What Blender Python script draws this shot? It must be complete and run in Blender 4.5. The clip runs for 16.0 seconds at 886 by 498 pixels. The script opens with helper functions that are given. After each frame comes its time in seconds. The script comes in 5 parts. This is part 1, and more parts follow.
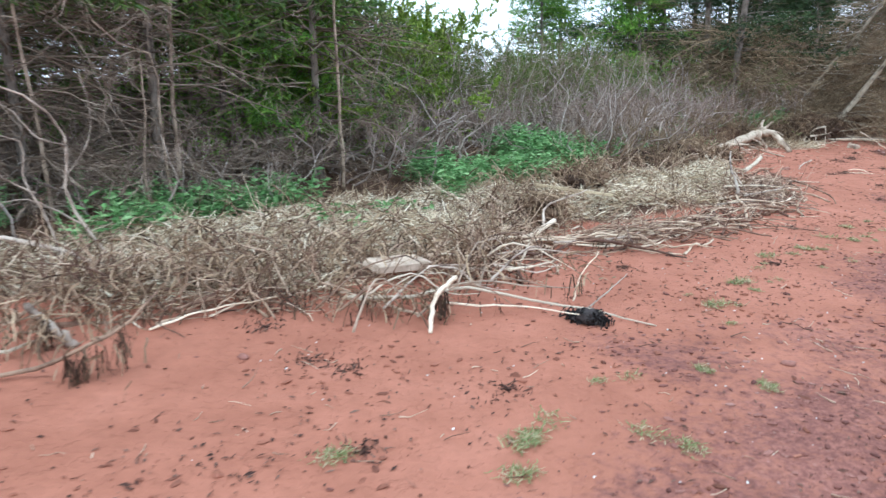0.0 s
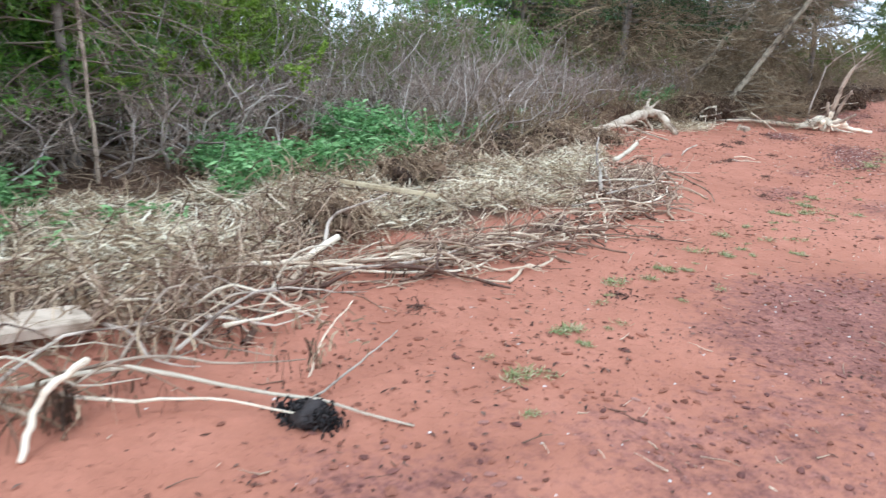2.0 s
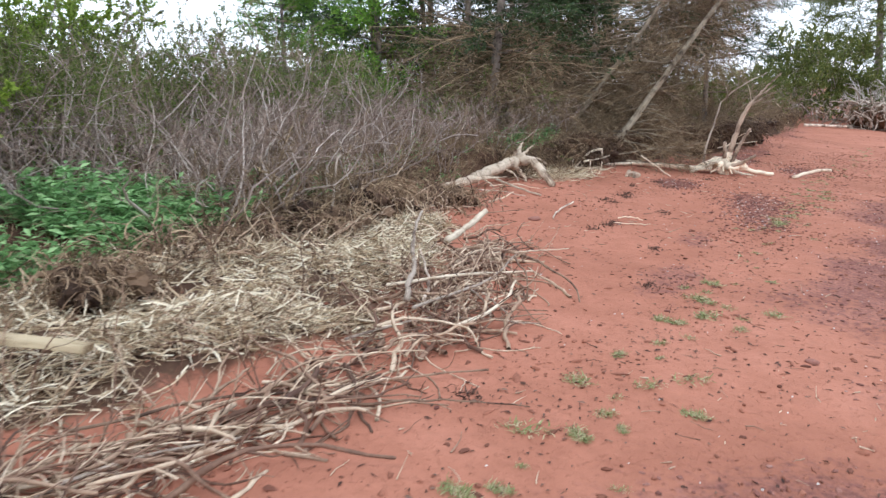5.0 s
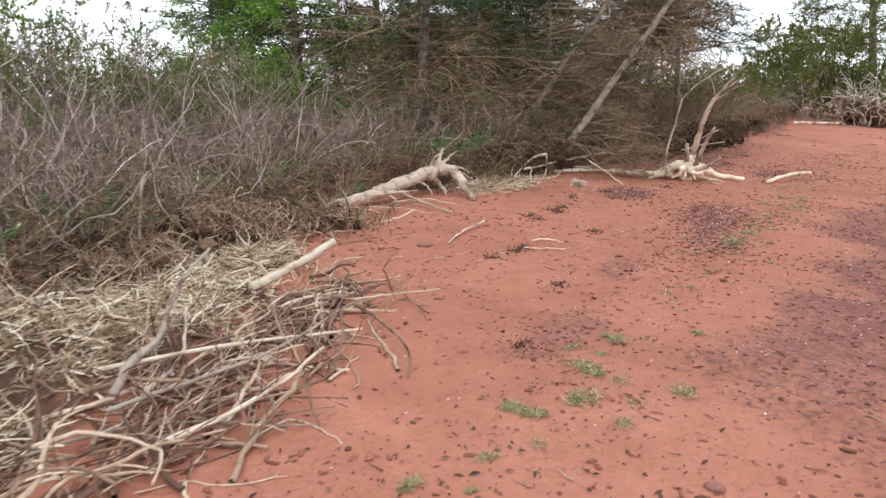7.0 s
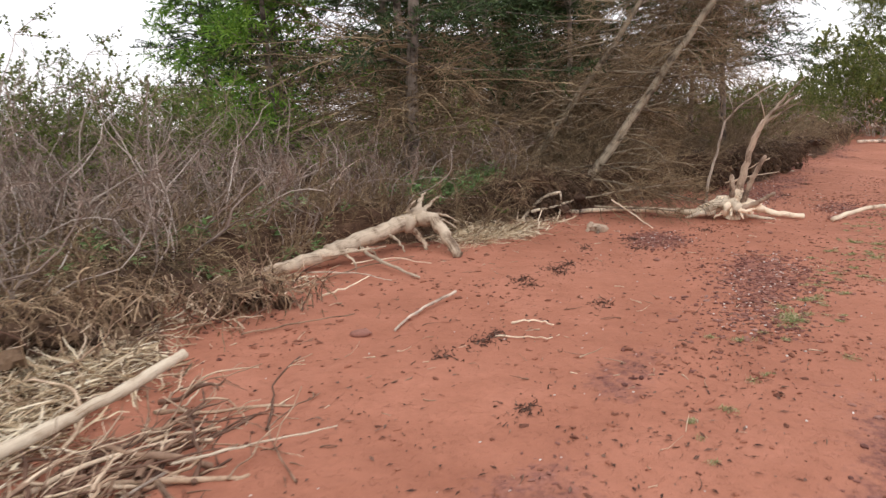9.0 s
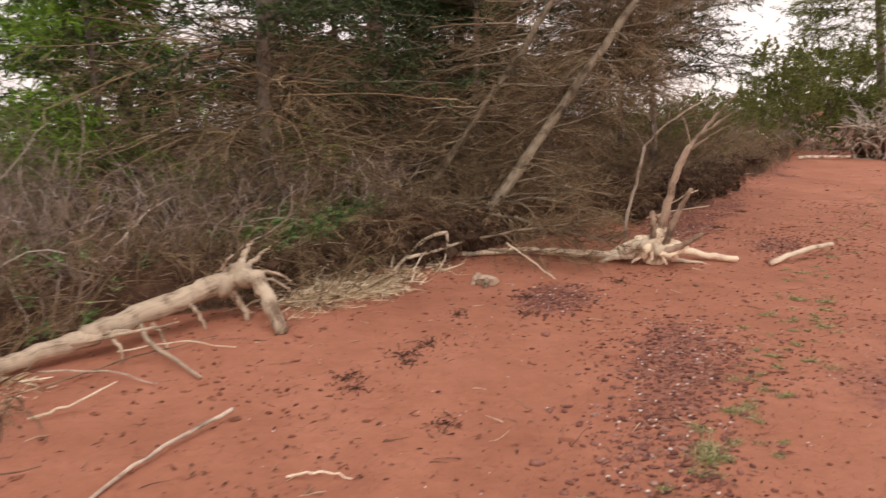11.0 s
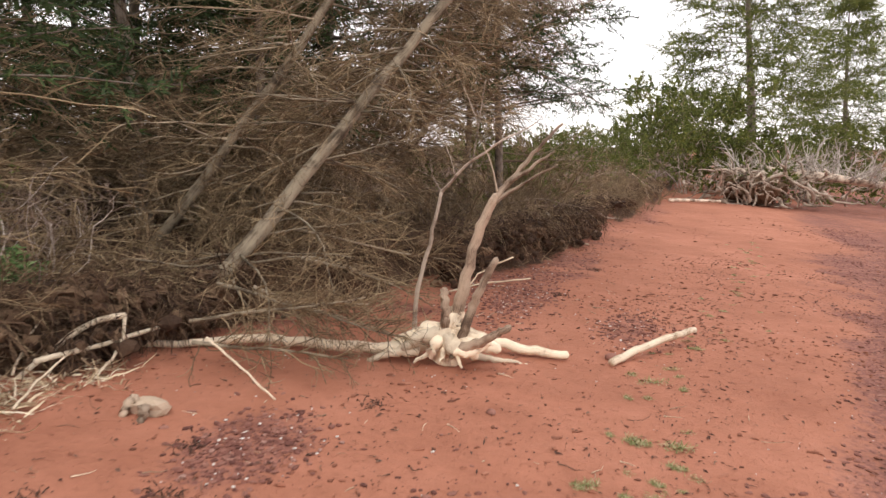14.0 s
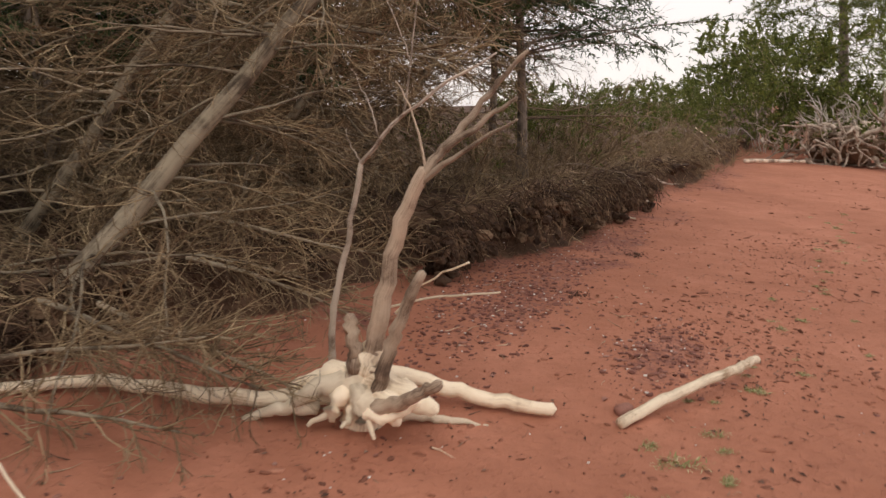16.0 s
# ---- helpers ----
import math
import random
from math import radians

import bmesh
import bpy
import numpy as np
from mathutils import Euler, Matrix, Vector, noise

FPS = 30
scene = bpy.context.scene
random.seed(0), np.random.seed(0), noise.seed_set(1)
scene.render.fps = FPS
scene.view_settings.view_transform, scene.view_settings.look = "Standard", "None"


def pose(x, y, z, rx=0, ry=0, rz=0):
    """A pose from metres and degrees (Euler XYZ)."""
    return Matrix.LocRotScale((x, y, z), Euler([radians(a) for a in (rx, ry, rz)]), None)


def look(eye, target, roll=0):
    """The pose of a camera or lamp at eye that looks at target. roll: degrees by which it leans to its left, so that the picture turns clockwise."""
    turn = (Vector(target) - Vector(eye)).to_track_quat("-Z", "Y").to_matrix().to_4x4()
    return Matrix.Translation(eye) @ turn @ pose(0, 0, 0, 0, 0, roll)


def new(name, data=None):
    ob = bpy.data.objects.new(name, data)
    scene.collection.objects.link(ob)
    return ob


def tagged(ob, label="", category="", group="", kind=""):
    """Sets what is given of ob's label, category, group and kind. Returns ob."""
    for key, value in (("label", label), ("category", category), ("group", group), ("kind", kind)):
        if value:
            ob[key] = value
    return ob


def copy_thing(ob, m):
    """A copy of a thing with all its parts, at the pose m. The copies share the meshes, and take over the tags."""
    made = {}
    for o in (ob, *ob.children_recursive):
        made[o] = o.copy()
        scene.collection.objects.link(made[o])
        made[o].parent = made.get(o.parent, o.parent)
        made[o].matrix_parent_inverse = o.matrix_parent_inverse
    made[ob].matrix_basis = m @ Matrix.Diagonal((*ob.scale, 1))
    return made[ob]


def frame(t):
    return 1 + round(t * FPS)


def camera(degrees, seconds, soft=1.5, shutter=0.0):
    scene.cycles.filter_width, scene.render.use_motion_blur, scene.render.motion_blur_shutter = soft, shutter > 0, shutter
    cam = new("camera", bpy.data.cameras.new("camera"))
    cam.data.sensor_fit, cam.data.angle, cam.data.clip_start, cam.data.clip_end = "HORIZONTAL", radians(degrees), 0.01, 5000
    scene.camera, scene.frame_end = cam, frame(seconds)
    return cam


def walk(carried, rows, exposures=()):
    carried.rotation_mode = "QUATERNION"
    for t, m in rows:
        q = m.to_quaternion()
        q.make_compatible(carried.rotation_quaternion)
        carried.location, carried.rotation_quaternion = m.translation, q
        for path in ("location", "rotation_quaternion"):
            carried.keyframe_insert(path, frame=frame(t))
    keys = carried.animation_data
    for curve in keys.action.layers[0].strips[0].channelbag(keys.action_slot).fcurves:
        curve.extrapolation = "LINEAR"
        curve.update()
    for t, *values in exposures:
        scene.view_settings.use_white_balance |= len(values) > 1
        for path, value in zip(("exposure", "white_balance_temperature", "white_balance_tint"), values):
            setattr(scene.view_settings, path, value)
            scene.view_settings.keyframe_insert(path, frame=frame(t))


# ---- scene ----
cam = camera(60.7, 16.0, soft=1.4, shutter=0.4)
PATH = [
    (0, (-0.006, -0.051, 1.494), (-0.022, 1.901, 1.059), -0.7),
    (0.5, (0.247, 0.456, 1.499), (0.296, 2.405, 1.054), 0.0),
    (1, (0.507, 0.884, 1.47), (0.672, 2.834, 1.055), -1.7),
    (1.5, (0.788, 1.272, 1.422), (0.953, 3.216, 0.98), 0.3),
    (2, (1.13, 1.719, 1.465), (1.331, 3.643, 0.955), 0.7),
    (2.5, (1.396, 2.134, 1.447), (1.67, 4.062, 0.989), 0.6),
    (3, (1.628, 2.574, 1.475), (1.877, 4.511, 1.043), 0.9),
    (3.5, (1.812, 3.055, 1.516), (2.087, 4.988, 1.083), -2.2),
    (4, (2.035, 3.46, 1.487), (2.421, 5.376, 1.064), -1.8),
    (4.5, (2.33, 3.808, 1.497), (2.706, 5.728, 1.083), -2.3),
    (5, (2.654, 4.192, 1.514), (3.07, 6.102, 1.089), 0.1),
    (7.5, (4.509, 5.962, 1.401), (4.899, 7.883, 1.003), -1.8),
    (8, (4.748, 6.42, 1.403), (5.054, 8.364, 1.046), -3.6),
    (10.5, (6.302, 8.523, 1.524), (6.589, 10.474, 1.19), -1.9),
    (11, (6.592, 8.976, 1.549), (6.996, 10.907, 1.221), -2.4),
    (11.5, (6.94, 9.322, 1.515), (7.463, 11.229, 1.216), -0.2),
    (12, (7.249, 9.723, 1.495), (7.807, 11.615, 1.166), -0.3),
    (12.5, (7.541, 10.159, 1.522), (8.085, 12.054, 1.188), -1.4),
    (13, (7.94, 10.478, 1.509), (8.515, 12.363, 1.171), 0.5),
    (13.5, (8.285, 10.852, 1.508), (8.902, 12.721, 1.152), 1.5),
    (14, (8.578, 11.287, 1.543), (9.257, 13.149, 1.277), 0.3),
    (14.5, (8.929, 11.705, 1.511), (9.594, 13.574, 1.251), -0.4),
    (15, (9.252, 12.11, 1.474), (9.799, 14.0, 1.116), -0.2),
    (15.5, (9.608, 12.52, 1.501), (10.136, 14.411, 1.116), -2.6),
    (16, (10.007, 12.937, 1.481), (10.501, 14.84, 1.113), -0.6),
]
walk(cam, [(t, look(eye, target, roll)) for t, eye, target, roll in PATH],
     [(0.0, 0.44, 5250, 3), (3.0, 0.54, 5350, 5), (5.0, 0.26, 5750, 9), (7.5, 0.18, 6250, 12), (8.2, 0.24, 6350, 12.5), (10.3, -0.52, 7400, 21), (11.0, -0.20, 7600, 22.5), (12.0, 0.14, 7200, 19.5), (13.5, 0.18, 6950, 15.5), (14.0, 0.16, 7000, 15.5), (14.5, -0.22, 7150, 16), (16.0, -0.35, 7300, 16.5)])

# ---------------- world, sun ----------------
world = bpy.data.worlds.new("overcast_sky")
scene.world = world
world.use_nodes = True
wn, wl = world.node_tree.nodes, world.node_tree.links
wn.clear()
sky = wn.new("ShaderNodeTexSky")
sky.sky_type = "NISHITA"
sky.sun_disc = False
sky.sun_elevation, sky.sun_rotation = radians(52), radians(150)
cloud = wn.new("ShaderNodeMix")
cloud.data_type = "RGBA"
cloud.inputs[0].default_value = 0.86
cloud.inputs[7].default_value = (9.8, 9.9, 10.2, 1)
wl.new(sky.outputs[0], cloud.inputs[6])
back = wn.new("ShaderNodeBackground")
back.inputs[1].default_value = 0.14
wl.new(cloud.outputs[2], back.inputs[0])
wout = wn.new("ShaderNodeOutputWorld")
wl.new(back.outputs[0], wout.inputs[0])

sun = new("sun", bpy.data.lights.new("sun", "SUN"))
sun.data.energy, sun.data.angle, sun.data.color = 0.85, radians(14), (1.0, 0.96, 0.9)
sun.matrix_world = look((0, 0, 0), (0.25, 0.55, -0.8))

# ---------------- helpers of this scene ----------------
DU, DW = np.array([0.6114, 0.7913]), np.array([-0.7913, 0.6114])
rng = np.random.default_rng(7)


def xyz(a):
    """From along the shore, inland and height to the world."""
    a = np.asarray(a, float)
    return np.stack([a[..., 0] * DU[0] + a[..., 1] * DW[0], a[..., 0] * DU[1] + a[..., 1] * DW[1], a[..., 2]], -1)


def smooth(x):
    x = np.clip(x, 0, 1)
    return x * x * (3 - 2 * x)


def vnoise(u, w, scale, seed):
    """Smooth value noise, about -1 to 1."""
    u, w = np.asarray(u, float) / scale, np.asarray(w, float) / scale
    i, j = np.floor(u).astype(np.int64), np.floor(w).astype(np.int64)
    fu, fw = smooth(u - i), smooth(w - j)

    def corner(a, b):
        h = (a * 374761393 + b * 668265263 + seed * 974634777) & 0x7FFFFFFF
        h = ((h ^ (h >> 13)) * 1274126177) & 0x7FFFFFFF
        return (h ^ (h >> 16)) / 0x3FFFFFFF - 1

    top = corner(i, j) * (1 - fu) + corner(i + 1, j) * fu
    low = corner(i, j + 1) * (1 - fu) + corner(i + 1, j + 1) * fu
    return top * (1 - fw) + low * fw


def bank_edge(u):
    e = np.interp(u, [-20, 0, 4, 8, 10.5, 13, 15, 17, 18.5, 20, 22, 25, 30, 36, 45, 80],
                  [7, 6.0, 5.4, 5.2, 4.4, 4.9, 4.9, 4.3, 3.9, 3.45, 2.85, 2.15, 1.65, 1.1, 0.6, 0.2])
    e = e + 0.24 * vnoise(u, 0 * u, 1.5, 14) * smooth((u - 20) / 3)
    return e + 0.12 * vnoise(u, 0 * u, 0.7, 3) + 0.08 * vnoise(u, 0 * u, 0.25, 4)


def wrack_front(u):
    return np.interp(u, [1.2, 1.9, 2.2, 3.0, 3.6, 4.6, 5.4, 6.1, 6.9, 7.8, 8.6, 9.6, 10.4, 11.2, 11.8, 12.3, 13.4],
                     [4.9, 4.4, 3.9, 3.7, 3.0, 3.1, 3.2, 2.9, 2.75, 2.4, 2.2, 2.25, 2.35, 2.65, 3.0, 3.4, 3.9])


def wrack(u, w):
    """How much drift straw lies at a place, 0 to 1."""
    a = smooth((w - wrack_front(u) - np.interp(u, [1, 4.6, 6, 14], [0.1, 0.1, 0.42, 0.5]) + 0.22 * vnoise(u, w, 0.4, 8)) / 0.4)
    b = smooth((bank_edge(u) + 0.5 - w) / 0.5)
    c = smooth((u - 1.0) / 0.8) * smooth((13.2 - u) / 1.2)
    return a * b * c


def height(u, w):
    u, w = np.asarray(u, float), np.asarray(w, float)
    e = bank_edge(u)
    beach = -0.19 + 0.07 * np.clip(w, -14, e) + 0.004 * np.maximum(u - 24, 0) * smooth((u - 24) / 10) * 0.5
    rise = np.interp(u, [0, 6, 9, 12, 18, 24, 40], [0.12, 0.15, 0.22, 0.3, 0.38, 0.5, 0.5])
    wide = np.interp(u, [0, 8, 10, 60], [1.3, 1.0, 0.4, 0.3])
    z = beach + rise * smooth((w - e) / wide) + 0.045 * np.clip(w - e, 0, 12)
    z = z + 0.07 * wrack(u, w) + 0.05 * wrack(u, w) * vnoise(u, w, 0.5, 5)
    z = z + 0.016 * vnoise(u, w, 0.8, 1) + 0.007 * vnoise(u, w, 0.22, 2) + 0.003 * vnoise(u, w, 0.08, 6)
    z = z + smooth((w - e) / 0.4) * (0.04 * vnoise(u, w, 0.35, 9) + 0.07 * vnoise(u, w, 1.5, 10))
    return z


def mesh_data(name, verts, faces, uv=None, shaded=False):
    verts, faces = np.asarray(verts, np.float32).reshape(-1, 3), np.asarray(faces, np.int32)
    k = faces.shape[1]
    me = bpy.data.meshes.new(name)
    me.vertices.add(len(verts))
    me.vertices.foreach_set("co", verts.ravel())
    me.loops.add(faces.size)
    me.loops.foreach_set("vertex_index", faces.ravel())
    me.polygons.add(len(faces))
    me.polygons.foreach_set("loop_start", np.arange(0, faces.size, k, dtype=np.int32))
    if uv is not None:
        layer = me.uv_layers.new(name="UVMap")
        layer.data.foreach_set("uv", np.asarray(uv, np.float32).reshape(-1, 2)[faces.ravel()].ravel())
    me.polygons.foreach_set("use_smooth", np.full(len(faces), shaded))
    me.update(calc_edges=True)
    me.validate()
    return me


def solid(name, geo, material, parent=None, label="", shaded=True):
    """One mesh object from arrays of corners, faces and, if any, uv."""
    verts, faces, uv = geo
    me = mesh_data(name, verts, faces, uv, shaded)
    me.materials.append(material)
    ob = new(name, me)
    if parent is not None:
        ob.parent = parent
    if label:
        tagged(ob, label)
    return ob


def thing(name, label, category, group="", kind="", at=(0, 0, 0)):
    ob = new(name)
    ob.empty_display_size = 0.1
    ob.location = at
    return tagged(ob, label, category, group, kind)


def join(*geos):
    verts, faces, uvs, base = [], [], [], 0
    for v, f, uv in geos:
        v = np.asarray(v).reshape(-1, 3)
        verts.append(v)
        faces.append(np.asarray(f) + base)
        uvs.append(np.zeros((len(v), 2)) if uv is None else np.asarray(uv).reshape(-1, 2))
        base += len(v)
    return np.concatenate(verts), np.concatenate(faces), np.concatenate(uvs)


def unit(v):
    return v / np.maximum(np.linalg.norm(v, axis=-1, keepdims=True), 1e-9)


def tubes(pts, radii, sides=4, lumpy=0.0, seed=1):
    """Tapered tubes along n lines of k points each."""
    pts, radii = np.asarray(pts, float), np.asarray(radii, float)
    n, k, _ = pts.shape
    tang = unit(np.gradient(pts, axis=1))
    ref = np.where(np.abs(tang[:, :1, 2:3]) > 0.8, np.array([1.0, 0.3, 0]), np.array([0.1, 0.2, 1.0]))
    side = unit(np.cross(tang, np.broadcast_to(ref, tang.shape)))
    up = np.cross(side, tang)
    ang = np.arange(sides) * 2 * np.pi / sides
    r = radii[..., None] * np.ones(sides)
    if lumpy:
        r = r * (1 + lumpy * np.random.default_rng(seed).normal(size=(n, k, sides)))
    ring = pts[:, :, None] + r[..., None] * (np.cos(ang)[:, None] * side[:, :, None] + np.sin(ang)[:, None] * up[:, :, None])
    idx = np.arange(n * k * sides).reshape(n, k, sides)
    nxt = np.roll(idx, -1, axis=2)
    faces = np.stack([idx[:, :-1], nxt[:, :-1], nxt[:, 1:], idx[:, 1:]], -1).reshape(-1, 4)
    far = np.concatenate([np.zeros((n, 1)), np.cumsum(np.linalg.norm(np.diff(pts, axis=1), axis=2), 1)], 1)
    uv = np.stack([np.broadcast_to(np.abs(np.arange(sides) / sides - 0.5) * 2, (n, k, sides)),
                   np.broadcast_to(far[..., None] + np.arange(n)[:, None, None] * 0.37, (n, k, sides))], -1)
    return ring.reshape(-1, 3), faces, uv.reshape(-1, 2)


def blades(pts, widths, side):
    """Flat strips along n lines of k points."""
    pts = np.asarray(pts, float)
    n, k, _ = pts.shape
    off = unit(side)[:, None] * np.asarray(widths, float)[..., None] * 0.5
    v = np.stack([pts - off, pts + off], 2)
    idx = np.arange(n * k * 2).reshape(n, k, 2)
    faces = np.stack([idx[:, :-1, 0], idx[:, :-1, 1], idx[:, 1:, 1], idx[:, 1:, 0]], -1).reshape(-1, 4)
    return v.reshape(-1, 3), faces, None


def ribbons(pts, radii, seed=5):
    """Very fine twigs, as narrow strips."""
    d = unit(pts[:, -1] - pts[:, 0])
    return blades(pts, np.asarray(radii) * 2, np.cross(d, np.random.default_rng(seed).normal(size=d.shape)))


def leaves(base, way, normal, length, width):
    """Folded pointed leaves, one quad each."""
    way, normal = unit(way), unit(normal)
    side = unit(np.cross(way, normal))
    length, width = np.asarray(length)[:, None], np.asarray(width)[:, None]
    mid = base + way * length * 0.45
    lift = np.cross(side, way) * width * 0.25
    v = np.stack([base, mid + side * width * 0.5 + lift, base + way * length, mid - side * width * 0.5 + lift], 1)
    return v.reshape(-1, 3), np.arange(len(v) * 4).reshape(-1, 4), None


def wander(start, way, length, k, wobble, pull=(0, 0, 0), r=None):
    """n winding lines of k points."""
    r = rng if r is None else r
    start, d = np.asarray(start, float), unit(np.asarray(way, float))
    n = len(start)
    step = (np.broadcast_to(np.asarray(length, float), (n,)) / (k - 1))[:, None]
    pts = [start]
    for _ in range(k - 1):
        d = unit(d + wobble * r.normal(size=(n, 3)) + np.asarray(pull))
        pts.append(pts[-1] + d * step)
    return np.stack(pts, 1)


def along(pts, t, pick):
    """Places and directions at fractions t on the lines that pick names."""
    k = pts.shape[1]
    s = np.clip(t, 0, 0.999) * (k - 1)
    i = s.astype(int)
    a, b = pts[pick, i], pts[pick, i + 1]
    return a + (b - a) * (s - i)[:, None], unit(b - a)


def taper(n, k, r0, r1, power=1.0):
    r0, r1 = np.broadcast_to(r0, (n,)), np.broadcast_to(r1, (n,))
    f = np.linspace(0, 1, k) ** power
    return r0[:, None] * (1 - f) + r1[:, None] * f


def curve_through(points, k, wob=0.0, r=None):
    """A smooth line of k points through a few."""
    r = rng if r is None else r
    p = np.asarray(points, float)
    far = np.r_[0, np.cumsum(np.linalg.norm(np.diff(p, axis=0), axis=1))]
    s = np.linspace(0, far[-1], k)
    tang = np.gradient(p, far, axis=0)
    i = np.clip(np.searchsorted(far, s, side="right") - 1, 0, len(p) - 2)
    h = (far[i + 1] - far[i])[:, None]
    f = ((s - far[i])[:, None]) / h
    q = (2 * f**3 - 3 * f**2 + 1) * p[i] + (f**3 - 2 * f**2 + f) * h * tang[i] + (3 * f**2 - 2 * f**3) * p[i + 1] + (f**3 - f**2) * h * tang[i + 1]
    if wob:
        q[1:-1] += wob * r.normal(size=(k - 2, 3))
    return q


def stick_geo(points, r0, r1, k=12, sides=7, wob=0.006, lumpy=0.07, seed=1):
    """A branch with closed, slightly broken ends, through points along shore, inland, height."""
    r = np.random.default_rng(seed)
    q = curve_through(xyz(points), k, wob, r)
    rad = np.linspace(r0, r1, k) * (1 + (0.03 if r0 > 0.03 else 0.06) * r.normal(size=k))
    d0, d1 = unit(q[1] - q[0]), unit(q[-1] - q[-2])
    q = np.concatenate([[q[0] - d0 * r0 * 0.25], q, [q[-1] + d1 * r1 * 0.6]])
    rad = np.r_[r0 * 0.12, rad, r1 * 0.1]
    return tubes(q[None], rad[None], sides, lumpy, seed)


# ---------------- materials ----------------
def nodes(name):
    m = bpy.data.materials.new(name)
    m.use_nodes = True
    t = m.node_tree
    return m, t.nodes, t.links, t.nodes["Principled BSDF"]


def ramp_node(n, stops):
    r = n.new("ShaderNodeValToRGB")
    e = r.color_ramp.elements
    while len(e) < len(stops):
        e.new(0.5)
    for a, (p, c) in zip(e, stops):
        a.position, a.color = p, (*c, 1)
    return r


def noise_node(n, l, coords, scale, detail=4, rough=0.6):
    t = n.new("ShaderNodeTexNoise")
    t.inputs["Scale"].default_value, t.inputs["Detail"].default_value, t.inputs["Roughness"].default_value = scale, detail, rough
    l.new(coords, t.inputs["Vector"])
    return t.outputs["Fac"]


def math_node(n, l, op, a, b):
    t = n.new("ShaderNodeMath")
    t.operation = op
    for s, v in zip(t.inputs, (a, b)):
        if isinstance(v, (int, float)):
            s.default_value = v
        else:
            l.new(v, s)
    return t.outputs[0]


def mix_node(n, l, mode, fac, a, b):
    t = n.new("ShaderNodeMix")
    t.data_type, t.blend_type = "RGBA", mode
    for s, v in zip((t.inputs[0], t.inputs[6], t.inputs[7]), (fac, a, b)):
        if isinstance(v, (int, float)):
            s.default_value = v
        elif isinstance(v, tuple):
            s.default_value = (*v, 1)
        else:
            l.new(v, s)
    return t.outputs[2]


def bump(n, l, p, value, strength, distance):
    b = n.new("ShaderNodeBump")
    b.inputs["Strength"].default_value, b.inputs["Distance"].default_value = strength, distance
    l.new(value, b.inputs["Height"])
    l.new(b.outputs[0], p.inputs["Normal"])


def island_material(name, stops, rough=0.8, patch=2.0, spread=0.35, through_light=0.0, single=False):
    """For straw, leaves, twigs and clods: each piece has its own shade of the stops, and patches drift over metres."""
    m, n, l, p = nodes(name)
    geo, tex = n.new("ShaderNodeNewGeometry"), n.new("ShaderNodeTexCoord")
    big = noise_node(n, l, tex.outputs["Object"], patch, 3)
    fine = noise_node(n, l, tex.outputs["Object"], 60, 3)
    own = n.new("ShaderNodeObjectInfo").outputs["Random"] if single else geo.outputs["Random Per Island"]
    f = math_node(n, l, "MULTIPLY_ADD", own, 1 - spread)
    f.node.inputs[2].default_value = -0.22 * spread
    f = math_node(n, l, "ADD", f, math_node(n, l, "MULTIPLY", big, spread * 1.4))
    c = ramp_node(n, stops)
    l.new(f, c.inputs[0])
    shade = math_node(n, l, "MULTIPLY_ADD", fine, 0.8)
    shade.node.inputs[2].default_value = 0.6
    col = mix_node(n, l, "MULTIPLY", 1.0, c.outputs[0], shade)
    l.new(col, p.inputs["Base Color"])
    p.inputs["Roughness"].default_value = rough
    p.inputs["Specular IOR Level"].default_value = 0.25
    if through_light:
        tr = n.new("ShaderNodeBsdfTranslucent")
        l.new(col, tr.inputs[0])
        mx = n.new("ShaderNodeMixShader")
        mx.inputs[0].default_value = through_light
        l.new(p.outputs[0], mx.inputs[1])
        l.new(tr.outputs[0], mx.inputs[2])
        l.new(mx.outputs[0], n["Material Output"].inputs[0])
    return m


def wood_material(name, pale, dark, rough=0.75, knots=0.62, object_shift=0.25, lean=0.0):
    """Weathered wood or bark, grain along the stem."""
    m, n, l, p = nodes(name)
    tex, info = n.new("ShaderNodeTexCoord"), n.new("ShaderNodeObjectInfo")
    mp = n.new("ShaderNodeMapping")
    mp.inputs["Scale"].default_value = (6, 1.1, 1)
    l.new(tex.outputs["UV"], mp.inputs[0])
    grain = noise_node(n, l, mp.outputs[0], 3.0, 6, 0.7)
    stain = noise_node(n, l, tex.outputs["Object"], 5.0, 4)
    speck = noise_node(n, l, tex.outputs["Object"], 45.0, 4)
    f = math_node(n, l, "ADD", math_node(n, l, "MULTIPLY", grain, 0.42), math_node(n, l, "MULTIPLY", stain, knots))
    c = ramp_node(n, [(0.36 - lean, tuple(0.4 * a for a in dark)), (0.44 - lean, dark), (0.51 - lean, tuple(0.65 * a + 0.35 * b for a, b in zip(pale, dark))), (0.59 - lean, pale)])
    l.new(f, c.inputs[0])
    sh = math_node(n, l, "MULTIPLY_ADD", info.outputs["Random"], object_shift * 2)
    sh.node.inputs[2].default_value = 1 - object_shift
    col = mix_node(n, l, "MULTIPLY", 1.0, c.outputs[0], sh)
    l.new(col, p.inputs["Base Color"])
    p.inputs["Roughness"].default_value = rough
    p.inputs["Specular IOR Level"].default_value = 0.3
    bump(n, l, p, math_node(n, l, "ADD", grain, math_node(n, l, "MULTIPLY", speck, 0.7)), 0.6, 0.009)
    return m


